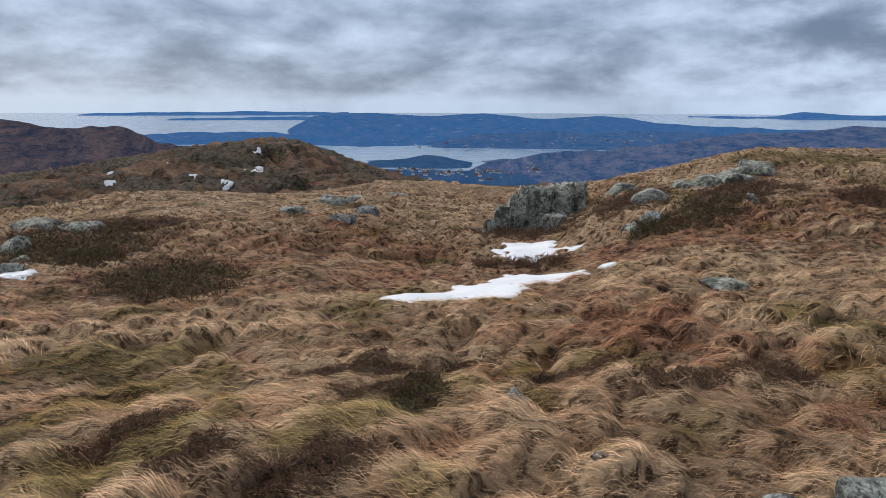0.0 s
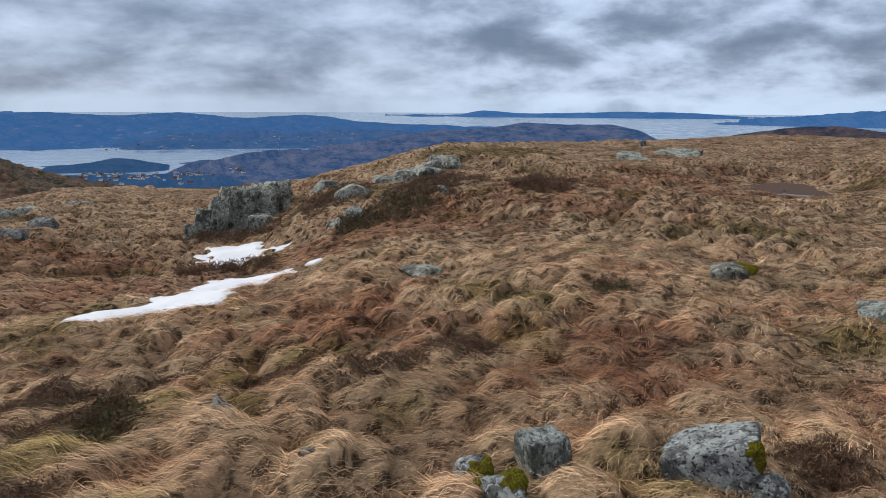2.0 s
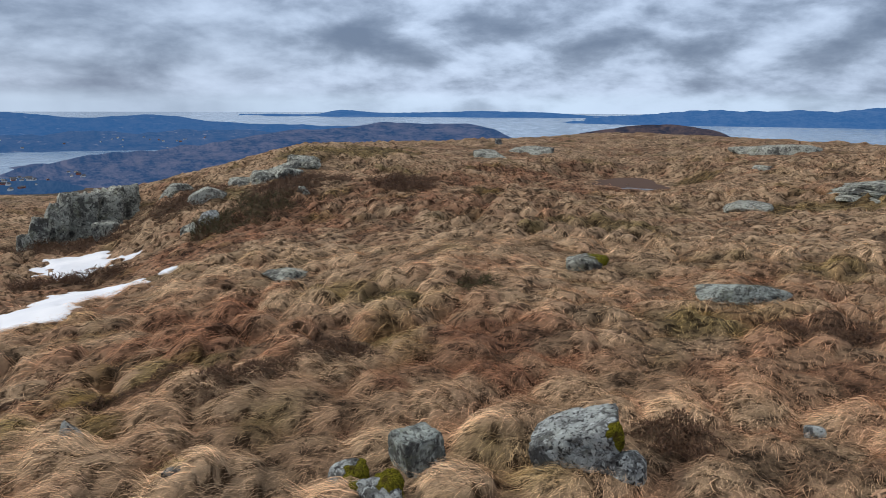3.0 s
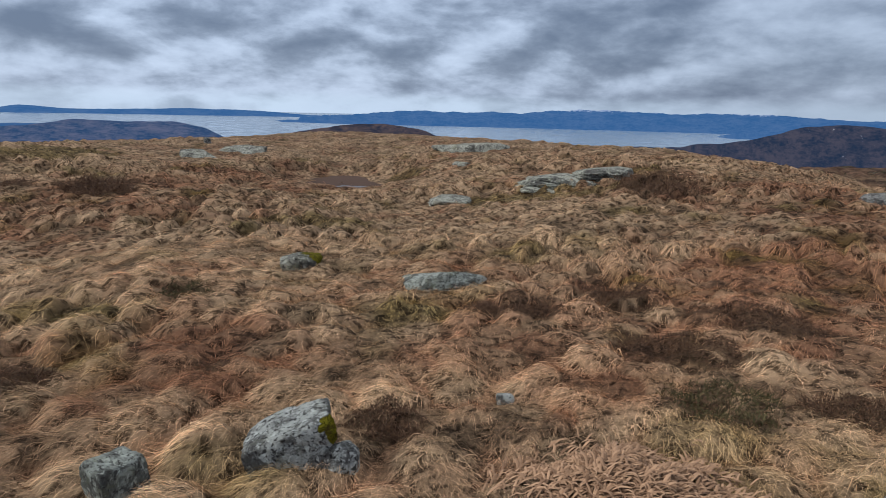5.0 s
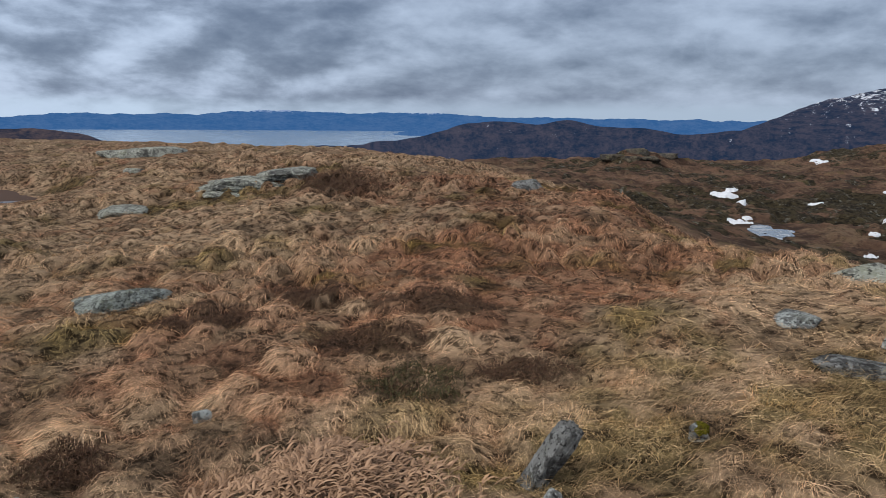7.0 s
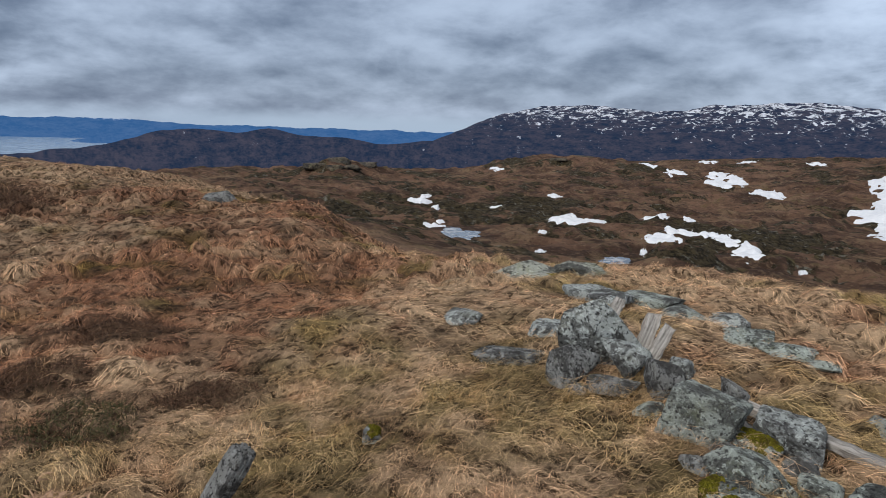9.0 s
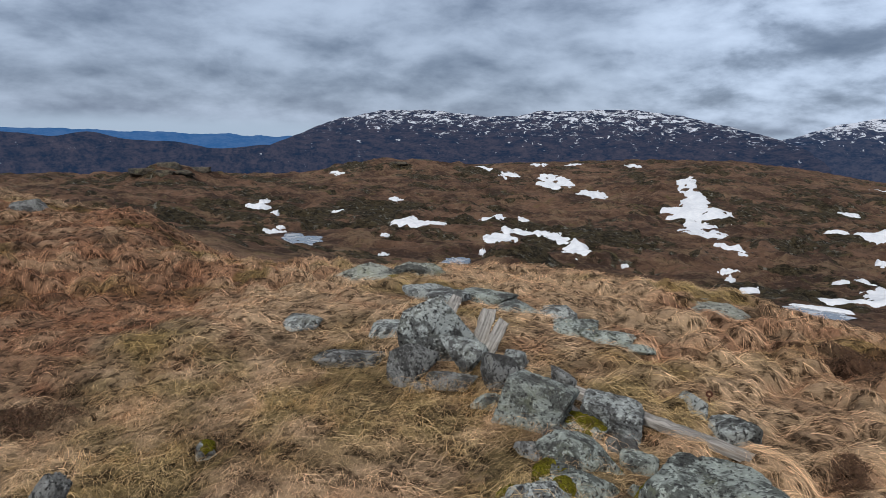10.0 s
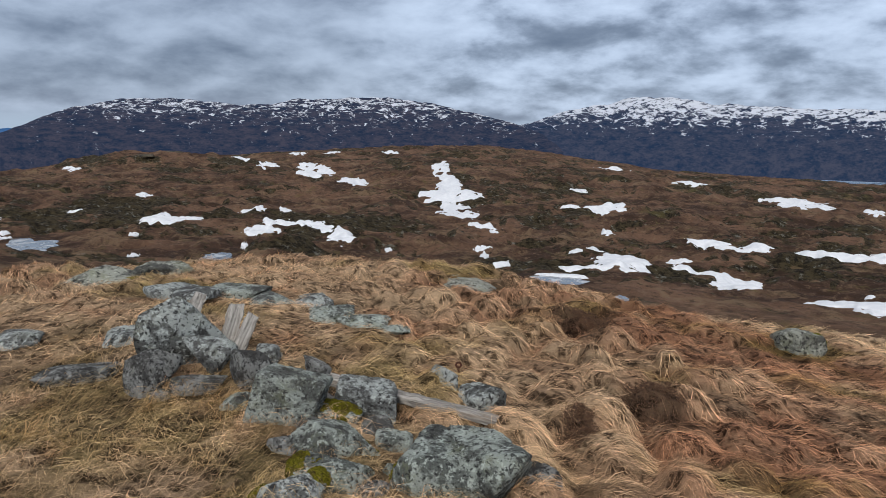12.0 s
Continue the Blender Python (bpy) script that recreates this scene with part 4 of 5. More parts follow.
def moss_part(parent, p, tri, spot, reach, thick=0.022, seed=1):
    """A cushion of moss on one side of a stone."""
    fa = np.cross(p[tri[:, 1]] - p[tri[:, 0]], p[tri[:, 2]] - p[tri[:, 0]])
    n = np.zeros_like(p)
    for k in range(3):
        np.add.at(n, tri[:, k], fa)
    n /= np.linalg.norm(n, axis=1, keepdims=True) + 1e-12
    w = 0.75 - np.linalg.norm(p - np.array(spot), axis=1) / reach + 0.55 * lump(p, 16.0, seed) + 0.3 * lump(p, 45.0, seed + 2)
    keep = w[tri].max(1) > 0
    if not keep.any():
        return
    q = p + n * (np.clip(w, -0.2, 0.6) * thick * 1.6 + 0.35 * thick * lump(p, 55.0, seed) * np.clip(w * 4, 0, 1))[:, None]
    ob = new("moss", mesh_from("moss", q, tri[keep], MOSS))
    ob.parent = parent
    tagged(ob, "yellow-green moss cushion", kind="stuff")


def stone(name, label, x, y, w, h, seed, d=None, mat=None, level=4, tilt=(0, 0), turn=0.0, lift=0.0, cuts=13, rough=0.05, strata=None, blocky=0.0, group="", moss=None):
    az = math.degrees(math.atan2(x, y))
    far = math.hypot(x, y)
    level = 5 if (far < 4.3 and max(w, h) > 0.3) or (far < 20 and w > 1.4) else 4 if far < 8 or w > 0.4 else 3
    if far > 7.5 and mat in (None, ROCK_GREEN):
        mat = ROCK_FAR
    p, tri = rock_shape(seed, w, d or w * 0.8, h, level, cuts, rough, strata, blocky)
    ob = new(name, mesh_from(name, p, tri, mat or ROCK))
    z = float(smooth_height(x, y)) + lift - 0.02 - (0.42 * h if name == "rock_outcrop" and h > 0.3 else 0.12 * h if name == "rock_outcrop" else 0.0)
    if name == "boulder" and far > 12:
        z -= 0.3 * h
    ob.matrix_world = pose(x, y, z, tilt[0], tilt[1], -az + turn)
    tagged(ob, label, "rock", group)
    for spot, reach in moss or ():
        moss_part(ob, p, tri, spot, reach, seed=seed)
    return ob


# near stones, with lichen and moss
stone("boulder", "pale grey lichen-covered boulder with yellow moss", 2.36, 2.12, 0.43, 0.24, 212, 0.32, cuts=7, level=5, blocky=0.4, tilt=(0, -15), moss=[((0.21, -0.10, 0.16), 0.085)])
stone("boulder", "small grey stone split from a boulder", 2.42, 1.93, 0.20, 0.14, 12, 0.2, level=4)
stone("boulder", "upright square stone block with green lichen", 1.72, 2.56, 0.23, 0.20, 13, 0.20, ROCK_GREEN, 5, blocky=0.9, cuts=7, tilt=(0, -8), turn=35)
stone("boulder", "white-lichened stone half sunk in moss", 1.39, 2.40, 0.22, 0.13, 14, 0.2, moss=[((0.08, 0.05, 0.1), 0.11), ((-0.1, 0.02, 0.08), 0.06)])
stone("boulder", "flat grey stone beside moss", 1.38, 2.63, 0.17, 0.09, 15, 0.14, moss=[((0.1, 0.0, 0.06), 0.11)])
stone("stone_slab", "dark leaning stone slab with white veins", 2.96, -0.17, 0.09, 0.36, 16, 0.14, ROCK_DARK, 5, tilt=(8, 32), turn=24, blocky=0.8, cuts=5, strata=((1, 0.2, 0.3), 4, 0.10))
stone("stone_slab", "small wedge of grey stone in moss", 2.76, -0.27, 0.10, 0.09, 17, 0.16, ROCK)
stone("boulder", "small round stone capped with moss", 3.30, -0.99, 0.10, 0.09, 18, moss=[((0.03, 0.01, 0.07), 0.08)])
stone("boulder", "small pale stone in grass", 3.60, 1.63, 0.11, 0.07, 19)
stone("boulder", "small grey stone leaning in grass", 0.45, 3.65, 0.11, 0.12, 20, tilt=(0, 20))
stone("boulder", "small dark stone in green moss", 0.74, 2.97, 0.11, 0.08, 21, mat=ROCK_DARK)
stone("boulder", "grey stone with a green moss edge", 5.72, 5.03, 0.47, 0.17, 122, 0.45, moss=[((0.15, 0.0, 0.13), 0.2)])
stone("rock_outcrop", "low lichened slab showing through grass", 5.95, 3.40, 0.85, 0.18, 23, 0.8, ROCK_GREEN, 5, rough=0.09, strata=((0.2, 0.3, 1), 5, 0.06))
stone("rock_outcrop", "low lichened slab showing through grass", 3.42, 7.55, 0.55, 0.12, 24, 0.6, ROCK_GREEN, rough=0.09)
stone("rock_outcrop", "long layered grey outcrop on a grassy knoll", 15.4, 5.8, 2.5, 0.38, 25, 3.0, ROCK_GREEN, 5, rough=0.10, cuts=9, strata=((0.5, 0.2, 1), 5, 0.04))
stone("rock_outcrop", "long layered grey outcrop on a grassy knoll", 15.9, 5.0, 1.6, 0.30, 26, 2.0, ROCK_GREEN, 4, rough=0.10, strata=((0.5, 0.2, 1), 5, 0.04))
stone("rock_outcrop", "low lichened slab showing through grass", 12.5, 7.05, 0.95, 0.18, 27, 1.2, ROCK_GREEN)
stone("boulder", "small grey rock in rusty grass", 18.9, 10.3, 0.55, 0.25, 28)
stone("rock_outcrop", "weathered grey rock on the grassy rim", 16.9, 19.1, 1.5, 0.55, 29, 1.4)
stone("rock_outcrop", "weathered grey rock on the grassy rim", 19.8, 20.2, 1.8, 0.50, 30, mat=ROCK_GREEN)
stone("boulder", "small dark rock on the skyline", 20.9, 23.3, 0.34, 0.42, 60, mat=ROCK_DARK)
stone("rock_outcrop", "long low rock on the grassy rim", 25.0, 13.2, 3.2, 0.55, 31, 2.0, ROCK_GREEN)
stone("boulder", "grey rock on the edge of the slope", 14.4, -0.40, 0.75, 0.30, 32, 0.8, ROCK_DARK)

# craggy knobs far out on the moor
for x, y, w, h, seed in ((192.0, -27.0, 6.0, 1.9, 301), (196.0, -33.0, 7.0, 2.3, 302), (190.0, -36.0, 5.0, 1.5, 303), (198.0, -41.0, 6.5, 1.7, 304), (188.0, -31.0, 4.5, 1.2, 305),
                         (193.0, -45.0, 5.0, 1.2, 306), (232.0, -128.0, 7.0, 1.4, 307), (228.0, -116.0, 6.0, 1.1, 308), (73.0, -55.0, 3.0, 0.9, 309), (66.0, -60.0, 2.6, 0.8, 310)):
    stone("crag", "dark heathery crag out on the moor", x, y, 1.2 * w, h, seed, w, CRAG_DARK, 4, lift=float(height(x, y)[0] - smooth_height(x, y)) - 0.72 * h, rough=0.2, cuts=14, group="crags on the moor")

# the crag by the snow
CRAG = "blocks of the crag"
for x, y, w, h, d, seed, lean, label in (
        (3.30, 18.5, 1.05, 1.10, 1.3, 33, 6, "broad cracked grey crag face with lichen"), (2.72, 18.2, 0.62, 0.92, 1.0, 34, 12, "tall cracked grey crag block with lichen"),
        (2.32, 17.9, 0.45, 0.66, 0.7, 38, 14, "narrow grey block at the crag's foot"), (3.98, 18.7, 0.75, 1.02, 1.2, 35, 4, "tall cracked grey crag block with lichen"),
        (4.55, 19.2, 0.75, 0.85, 1.2, 133, 0, "broad cracked grey crag face with lichen"), (4.65, 20.4, 1.2, 0.75, 1.3, 36, -4, "rounded grey crag top with lichen")):
    stone("crag_block", label, x, y, w, h, seed, d, ROCK_GREEN, 5, (-8, lean), 0.0, 0.0, 6, 0.08, ((1, 0.2, 0.15), 3, 0.10), 0.7, CRAG)
stone("crag_block", "low grey block at the crag's foot", 3.68, 17.5, 0.6, 0.36, 37, mat=ROCK_GREEN, group=CRAG, blocky=0.5)
stone("crag_block", "low grey block at the crag's foot", 2.02, 17.3, 0.34, 0.4, 137, mat=ROCK_GREEN, group=CRAG, blocky=0.5)
stone("boulder", "grey rock in dark heather", 5.85, 19.3, 1.0, 0.5, 39, mat=ROCK_GREEN)
stone("boulder", "grey rock in dark heather", 5.55, 16.0, 0.9, 0.42, 40, mat=ROCK_GREEN)
stone("boulder", "pair of grey rocks in juniper", 4.25, 13.3, 0.42, 0.30, 41, mat=ROCK_GREEN)
stone("boulder", "pair of grey rocks in juniper", 4.62, 13.4, 0.42, 0.36, 42, mat=ROCK)
for x, y, w, h, seed in ((7.2, 16.6, 0.9, 0.42, 43), (7.9, 16.9, 1.0, 0.46, 143), (8.6, 17.3, 0.9, 0.36, 243), (7.6, 16.1, 0.7, 0.30, 343), (8.3, 16.4, 0.6, 0.26, 443), (6.7, 16.9, 0.7, 0.34, 543)):
    stone("rock_outcrop", "broken lichened outcrop below the yellow ridge", x, y, w, h, seed, w, ROCK_GREEN, 4, rough=0.10, strata=((0.4, 0.1, 1), 4, 0.06), group="rocks of the ridge outcrop")
stone("boulder", "small grey rock in dark heather", 6.9, 13.9, 0.35, 0.25, 44)

# stones to the north-west
stone("boulder", "dark cracked rocks in rusty grass", -1.58, 17.5, 0.72, 0.30, 45, mat=ROCK_DARK)
stone("boulder", "dark cracked rocks in rusty grass", -1.05, 19.0, 0.72, 0.38, 46, mat=ROCK_DARK)
stone("boulder", "grey rock on the grassy crest", -2.15, 21.6, 1.05, 0.38, 47, mat=ROCK_GREEN)
stone("boulder", "grey rock on the grassy crest", -1.5, 22.0, 0.8, 0.30, 48, mat=ROCK_GREEN)
stone("boulder", "grey rock on the grassy crest", -3.0, 19.1, 0.75, 0.27, 49, mat=ROCK_GREEN)
stone("boulder", "grey rock on the grassy crest", -0.32, 24.3, 0.9, 0.27, 50, mat=ROCK_GREEN)
stone("rock_outcrop", "broken grey outcrop above juniper", -8.3, 16.6, 1.25, 0.52, 51, mat=ROCK_GREEN, level=5, rough=0.12)
stone("rock_outcrop", "broken grey outcrop above juniper", -6.9, 15.7, 1.2, 0.50, 52, mat=ROCK_GREEN, level=5, rough=0.12)
stone("boulder", "grey rock among juniper", -7.5, 13.9, 0.6, 0.44, 53)
stone("boulder", "grey rock among juniper", -6.75, 12.6, 0.32, 0.24, 54)
stone("boulder", "grey rock among juniper", -6.3, 11.5, 0.45, 0.27, 55)

# bare rock round the cairn
KNOLL = "ribs of bare rock on the knoll"
stone("rock_outcrop", "broad lichened slab on the knoll's edge", 7.05, -3.55, 1.05, 0.22, 61, 0.9, ROCK_GREEN, 5, rough=0.08, strata=((0.3, 0.3, 1), 5, 0.05), group=KNOLL, lift=0.03, moss=[((0.3, -0.3, 0.10), 0.12)])
stone("rock_outcrop", "low lichened slab on the summit knoll", 7.0, -4.1, 0.8, 0.22, 161, 0.7, ROCK_GREEN, 5, rough=0.08, strata=((0.3, 0.3, 1), 5, 0.05), group=KNOLL, lift=0.03)
for x, y, w, h, d, seed in ((5.55, -3.50, 0.52, 0.20, 0.6, 62), (5.15, -3.42, 0.40, 0.16, 0.4, 162), (5.30, -3.95, 0.60, 0.15, 0.5, 63), (4.85, -3.98, 0.42, 0.13, 0.4, 163),
                            (4.72, -4.32, 0.34, 0.13, 0.4, 64), (4.30, -4.12, 0.46, 0.14, 0.4, 65), (3.96, -4.20, 0.42, 0.16, 0.45, 165), (3.70, -4.28, 0.30, 0.10, 0.3, 167), (4.62, -2.70, 0.42, 0.12, 0.4, 166)):
    stone("rock_outcrop", "low broken rib of grey rock in grass", x, y, w, 0.72 * h, seed, d, ROCK_GREEN if seed % 2 else ROCK, rough=0.08, turn=seed * 23 % 40 - 20, strata=((0.3, 0.3, 1), 4, 0.06), group=KNOLL, lift=0.015)
stone("rock_outcrop", "low lichened slab on the summit knoll", 4.85, -6.5, 0.85, 0.13, 66, 0.9, ROCK_GREEN, group=KNOLL, lift=-0.03, moss=[((-0.3, 0.1, 0.06), 0.2)])
stone("boulder", "small grey rock showing through grass", 5.2, -2.15, 0.32, 0.10, 67, 0.4)
stone("boulder", "grey rock with moss on the slope", 1.72, -8.1, 0.55, 0.24, 68, moss=[((0.2, 0, 0.15), 0.10)])
stone("boulder", "flat dark stone sunk in moss", 4.20, -2.12, 0.50, 0.10, 69, 0.30, ROCK_DARK)
stone("boulder", "leaning grey stone beside an iron peg", 2.72, -3.72, 0.16, 0.15, 70, 0.3, ROCK, turn=30)
stone("boulder", "leaning grey stone beside an iron peg", 2.40, -3.70, 0.30, 0.16, 71, 0.25, ROCK, turn=-30)

CAIRN = "stones of the fallen cairn"


def cairn_stone(label, x, y, w, d, h, seed, mat, lift=0.0, tilt=(0, 0), turn=0.0, blocky=0.0, cuts=9, rough=0.05, strata=None, moss=None):
    return stone("cairn_stone", label, x, y, w, h, seed, d, mat, 5, tilt, turn, lift, cuts, rough, strata, blocky, CAIRN, moss)


cairn_stone("dark rounded cairn stone with grey lichen", 3.71, -2.29, 0.31, 0.26, 0.25, 72, ROCK_DARK, tilt=(0, 14))
cairn_stone("tall leaning pale grey cairn slab", 3.92, -2.72, 0.52, 0.22, 0.44, 173, ROCK, tilt=(18, -26), turn=8, cuts=7, lift=0.04)
cairn_stone("wide slanting pale cairn stone", 3.66, -2.64, 0.34, 0.24, 0.15, 74, ROCK, lift=0.10, tilt=(6, 12))
cairn_stone("low dark stone beneath the cairn", 3.46, -2.47, 0.32, 0.22, 0.10, 76, ROCK_DARK)
cairn_stone("dark angular cairn stone", 3.30, -2.68, 0.27, 0.22, 0.19, 75, ROCK_DARK, lift=0.05, tilt=(0, 18))
cairn_stone("squared mottled grey cairn stone", 2.88, -2.62, 0.40, 0.32, 0.27, 177, ROCK_GREEN, lift=0.03, tilt=(4, 14), turn=-14, blocky=0.5, cuts=5)
cairn_stone("small dark stone on the cairn", 3.08, -3.00, 0.18, 0.16, 0.10, 79, ROCK_DARK, lift=0.10, tilt=(0, 10))
cairn_stone("small grey stone behind the cairn", 3.56, -3.02, 0.18, 0.16, 0.12, 78, ROCK, lift=0.04, tilt=(0, -15))
cairn_stone("grey cairn stone leaning on a plank", 2.68, -3.02, 0.36, 0.24, 0.20, 80, ROCK, tilt=(8, 10), blocky=0.4, cuts=7)
cairn_stone("long low lichened cairn stone", 2.42, -2.62, 0.50, 0.32, 0.15, 81, ROCK_GREEN, tilt=(6, 10), turn=-8, moss=[((0.20, 0.08, 0.10), 0.11)])
cairn_stone("long low lichened cairn stone", 2.72, -2.80, 0.34, 0.22, 0.10, 181, ROCK_GREEN, tilt=(0, 8), moss=[((0.05, 0.0, 0.08), 0.13)])
cairn_stone("flat lichened stone in moss", 2.20, -2.36, 0.38, 0.30, 0.10, 82, ROCK_GREEN, tilt=(8, 4), moss=[((-0.18, 0.02, 0.05), 0.13)])
cairn_stone("flat lichened stone in moss", 2.18, -2.08, 0.38, 0.30, 0.12, 83, ROCK, tilt=(6, -4), moss=[((-0.17, 0.08, 0.06), 0.16), ((0.15, 0.12, 0.06), 0.08)])
cairn_stone("large dark grey cairn boulder", 1.84, -2.80, 0.56, 0.44, 0.34, 184, ROCK_GREEN, tilt=(0, 16), turn=-10, cuts=8, moss=[((-0.26, -0.1, 0.03), 0.12)])
cairn_stone("dark rounded stone below the cairn", 1.60, -3.14, 0.22, 0.20, 0.15, 85, ROCK_DARK)
cairn_stone("small white-lichened cairn stone", 2.52, -3.02, 0.11, 0.10, 0.09, 86, ROCK)

# smaller stones packed under and between the large ones
for x, y, w, h, seed in ((2.98, -2.86, 0.16, 0.10, 90), (2.66, -2.62, 0.15, 0.08, 91), (2.30, -2.86, 0.20, 0.09, 92), (2.56, -2.40, 0.18, 0.07, 93), (3.10, -2.50, 0.18, 0.10, 94),
                         (3.52, -2.28, 0.16, 0.07, 95), (2.06, -2.62, 0.17, 0.09, 96), (2.44, -2.88, 0.17, 0.11, 97), (3.42, -2.86, 0.20, 0.12, 98), (2.00, -2.42, 0.18, 0.07, 99)):
    stone("cairn_stone", "small angular stone packed in the cairn", x, y, w, h, seed, mat=ROCK_DARK if seed % 2 else ROCK_GREEN, group=CAIRN, turn=seed * 37)


# ============ timber and iron at the cairn ============
def timber(name, label, a, b, wide, thick, seed, roll=0.0, facing=(0, 0, 1)):
    """A weathered plank from a to b with worn edges and split ends."""
    rng = np.random.RandomState(seed)
    a, b = Vector(a), Vector(b)
    length = (b - a).length
    sec = np.array([(-1, -0.75), (-0.8, -1), (0.8, -1), (1, -0.75), (1, 0.75), (0.75, 1), (-0.75, 1), (-1, 0.75)])
    n = max(8, int(length / 0.05))
    rows = []
    for i in range(n + 1):
        s = i / n
        wear = 1 - (0.12 if i in (0, n) else 0.0) + rng.uniform(-0.03, 0.03)
        ring = sec * (thick / 2 * wear, wide / 2 * wear)
        slant = (0.012 * rng.randn(8)) if i in (0, n) else np.zeros(8)
        rows.append(np.stack([np.full(8, s * length) + slant, ring[:, 1] + 0.003 * rng.randn(8), ring[:, 0] + 0.004 * rng.randn(8)], -1))
    co = np.concatenate(rows)
    quads = sheet_faces(n + 1, 8, True)[:, ::-1]
    caps = np.array([[0, 1, 2, 7], [2, 3, 6, 7], [3, 4, 5, 6]])
    quads = np.vstack([quads, caps, caps[:, ::-1] + n * 8])
    ob = new(name, mesh_from(name, co, quads, WOOD, smooth=False))
    way = (b - a).normalized()
    side = way.cross(Vector(facing)).normalized()
    up = side.cross(way)
    m = Matrix((way, -side, up)).transposed().to_4x4()
    ob.matrix_world = Matrix.Translation(a) @ m @ pose(0, 0, 0, roll)
    return tagged(ob, label, "plank")


timber("weathered_plank", "long grey weathered plank under cairn stones", (3.06, -2.98, 0.235), (2.11, -3.48, 0.075), 0.070, 0.05, 1, 12)
timber("weathered_plank", "short dark batten wedged between stones", (2.86, -2.84, 0.24), (2.68, -2.90, 0.15), 0.03, 0.02, 2, 10)
for k, (foot, top, wide) in enumerate((((3.66, -2.86, 0.28), (3.65, -2.97, 0.49), 0.085), ((3.78, -2.86, 0.30), (3.79, -2.95, 0.53), 0.10), ((3.98, -2.72, 0.42), (3.99, -2.81, 0.59), 0.08))):
    timber("weathered_board", "short split grey board leaning behind the cairn", foot, top, wide, 0.035, 3 + k, 8 * k - 10, (-3.8, 2.4, 1.6))


def iron_peg(x, y):
    mat, n = fresh("rusted_iron")
    f = n.noise(n.position(), 60.0, 5.0, 0.7)
    n.surface(n.mix(f, (0.03, 0.014, 0.01), (0.16, 0.06, 0.035)), 0.8, metal=0.4)
    z = float(smooth_height(x, y))
    root = new("iron_peg")
    root.location = (x, y, z)
    bm = bmesh.new()
    bmesh.ops.create_cone(bm, cap_ends=True, segments=10, radius1=0.008, radius2=0.008, depth=0.16, matrix=pose(0, 0, 0.03))
    me = bpy.data.meshes.new("shaft")
    bm.to_mesh(me)
    bm.free()
    me.materials.append(mat)
    shaft = new("shaft", me)
    shaft.parent = root
    a, b = np.meshgrid(np.linspace(0, 2 * np.pi, 20, endpoint=False), np.linspace(0, 2 * np.pi, 9)[:-1])
    co = np.stack([(0.016 + 0.006 * np.cos(b)) * np.cos(a), 0.008 * np.sin(b), 0.125 + (0.016 + 0.006 * np.cos(b)) * np.sin(a)], -1)
    q = sheet_faces(8, 20, True)
    last = np.arange(20)
    q = np.vstack([q, np.stack([140 + last, last, (last + 1) % 20, 140 + (last + 1) % 20], -1)])
    ring = new("ring", mesh_from("ring", co, q, mat))
    ring.parent = root
    ring.matrix_basis = pose(0, 0, 0, 0, 0, -145)
    tagged(root, "rusted iron peg with an eye", "peg")


iron_peg(2.70, -3.86)


# ============ shrubs ============
def sprays(rng, x, y, z, leaf, slim, rise):
    """Small pointed sprays standing at the given places."""
    n = len(x)
    base = np.stack([x, y, z], -1)
    way = rng.normal(size=(n, 3)) * (1, 1, 0.6) + (0, 0, rise)
    way /= np.linalg.norm(way, axis=1, keepdims=True)
    side = np.cross(way, rng.normal(size=(n, 3)))
    side /= np.linalg.norm(side, axis=1, keepdims=True)
    ln = leaf * rng.uniform(0.6, 1.8, n)[:, None]
    wd = leaf * slim * rng.uniform(0.6, 1.4, n)[:, None]
    co = np.stack([base - side * wd * 0.5, base + side * wd * 0.5, base + way * ln * 0.6 + side * wd, base + way * ln], 1)
    return co.reshape(-1, 3), np.arange(n * 4).reshape(-1, 4)


def shrub(name, label, place, k, high, leaf, count, mat, group):
    """Low wiry shrub: twigs and leaf sprays over a domed, ragged patch."""
    rng = np.random.RandomState(100 + k)
    cx, cy, wide, deep = place
    r = math.hypot(cx, cy)
    ux, uy = cx / r, cy / r
    u, v = rng.uniform(-1.5, 1.5, (2, count * 3))
    v = v + slant(place) * u * wide / deep
    x, y = cx + u * wide * uy + v * deep * ux, cy - u * wide * ux + v * deep * uy
    m = zone(x, y, place, 0.9, 3.1 * k)
    ok = m > rng.uniform(-0.45, 0.5, len(m))
    x, y, m = x[ok][:count], y[ok][:count], m[ok][:count]
    top = high * np.clip(m + 0.35, 0.15, 1.0) * (0.7 + 0.6 * np.clip(layers(x, y, 0.35, 2) + 0.5, 0, 1))
    ground_z = height(x, y)
    z = ground_z + top * rng.uniform(0.0, 1.0, len(x)) ** 0.6
    root = new(name)
    root.location = (cx, cy, float(height(cx, cy)[0]))
    few = len(x) // 5
    for part_name, at, part_leaf, slim, rise, what, text in (
            ("stem_tangle", (x[:few], y[:few], ground_z[:few]), max(leaf * 1.6, high * 0.9), 0.05, 1.2, HEATH, "dark wiry stems"),
            ("foliage", (x[few:], y[few:], z[few:]), leaf, 0.17, 0.75, mat, "")):
        co, idx = sprays(rng, *at, part_leaf, slim, rise)
        ob = new(part_name, mesh_from(part_name, co - np.array(root.location), idx, what, smooth=False))
        ob.parent = root
        tagged(ob, text, kind="stuff")
    return tagged(root, label, "shrub", group)


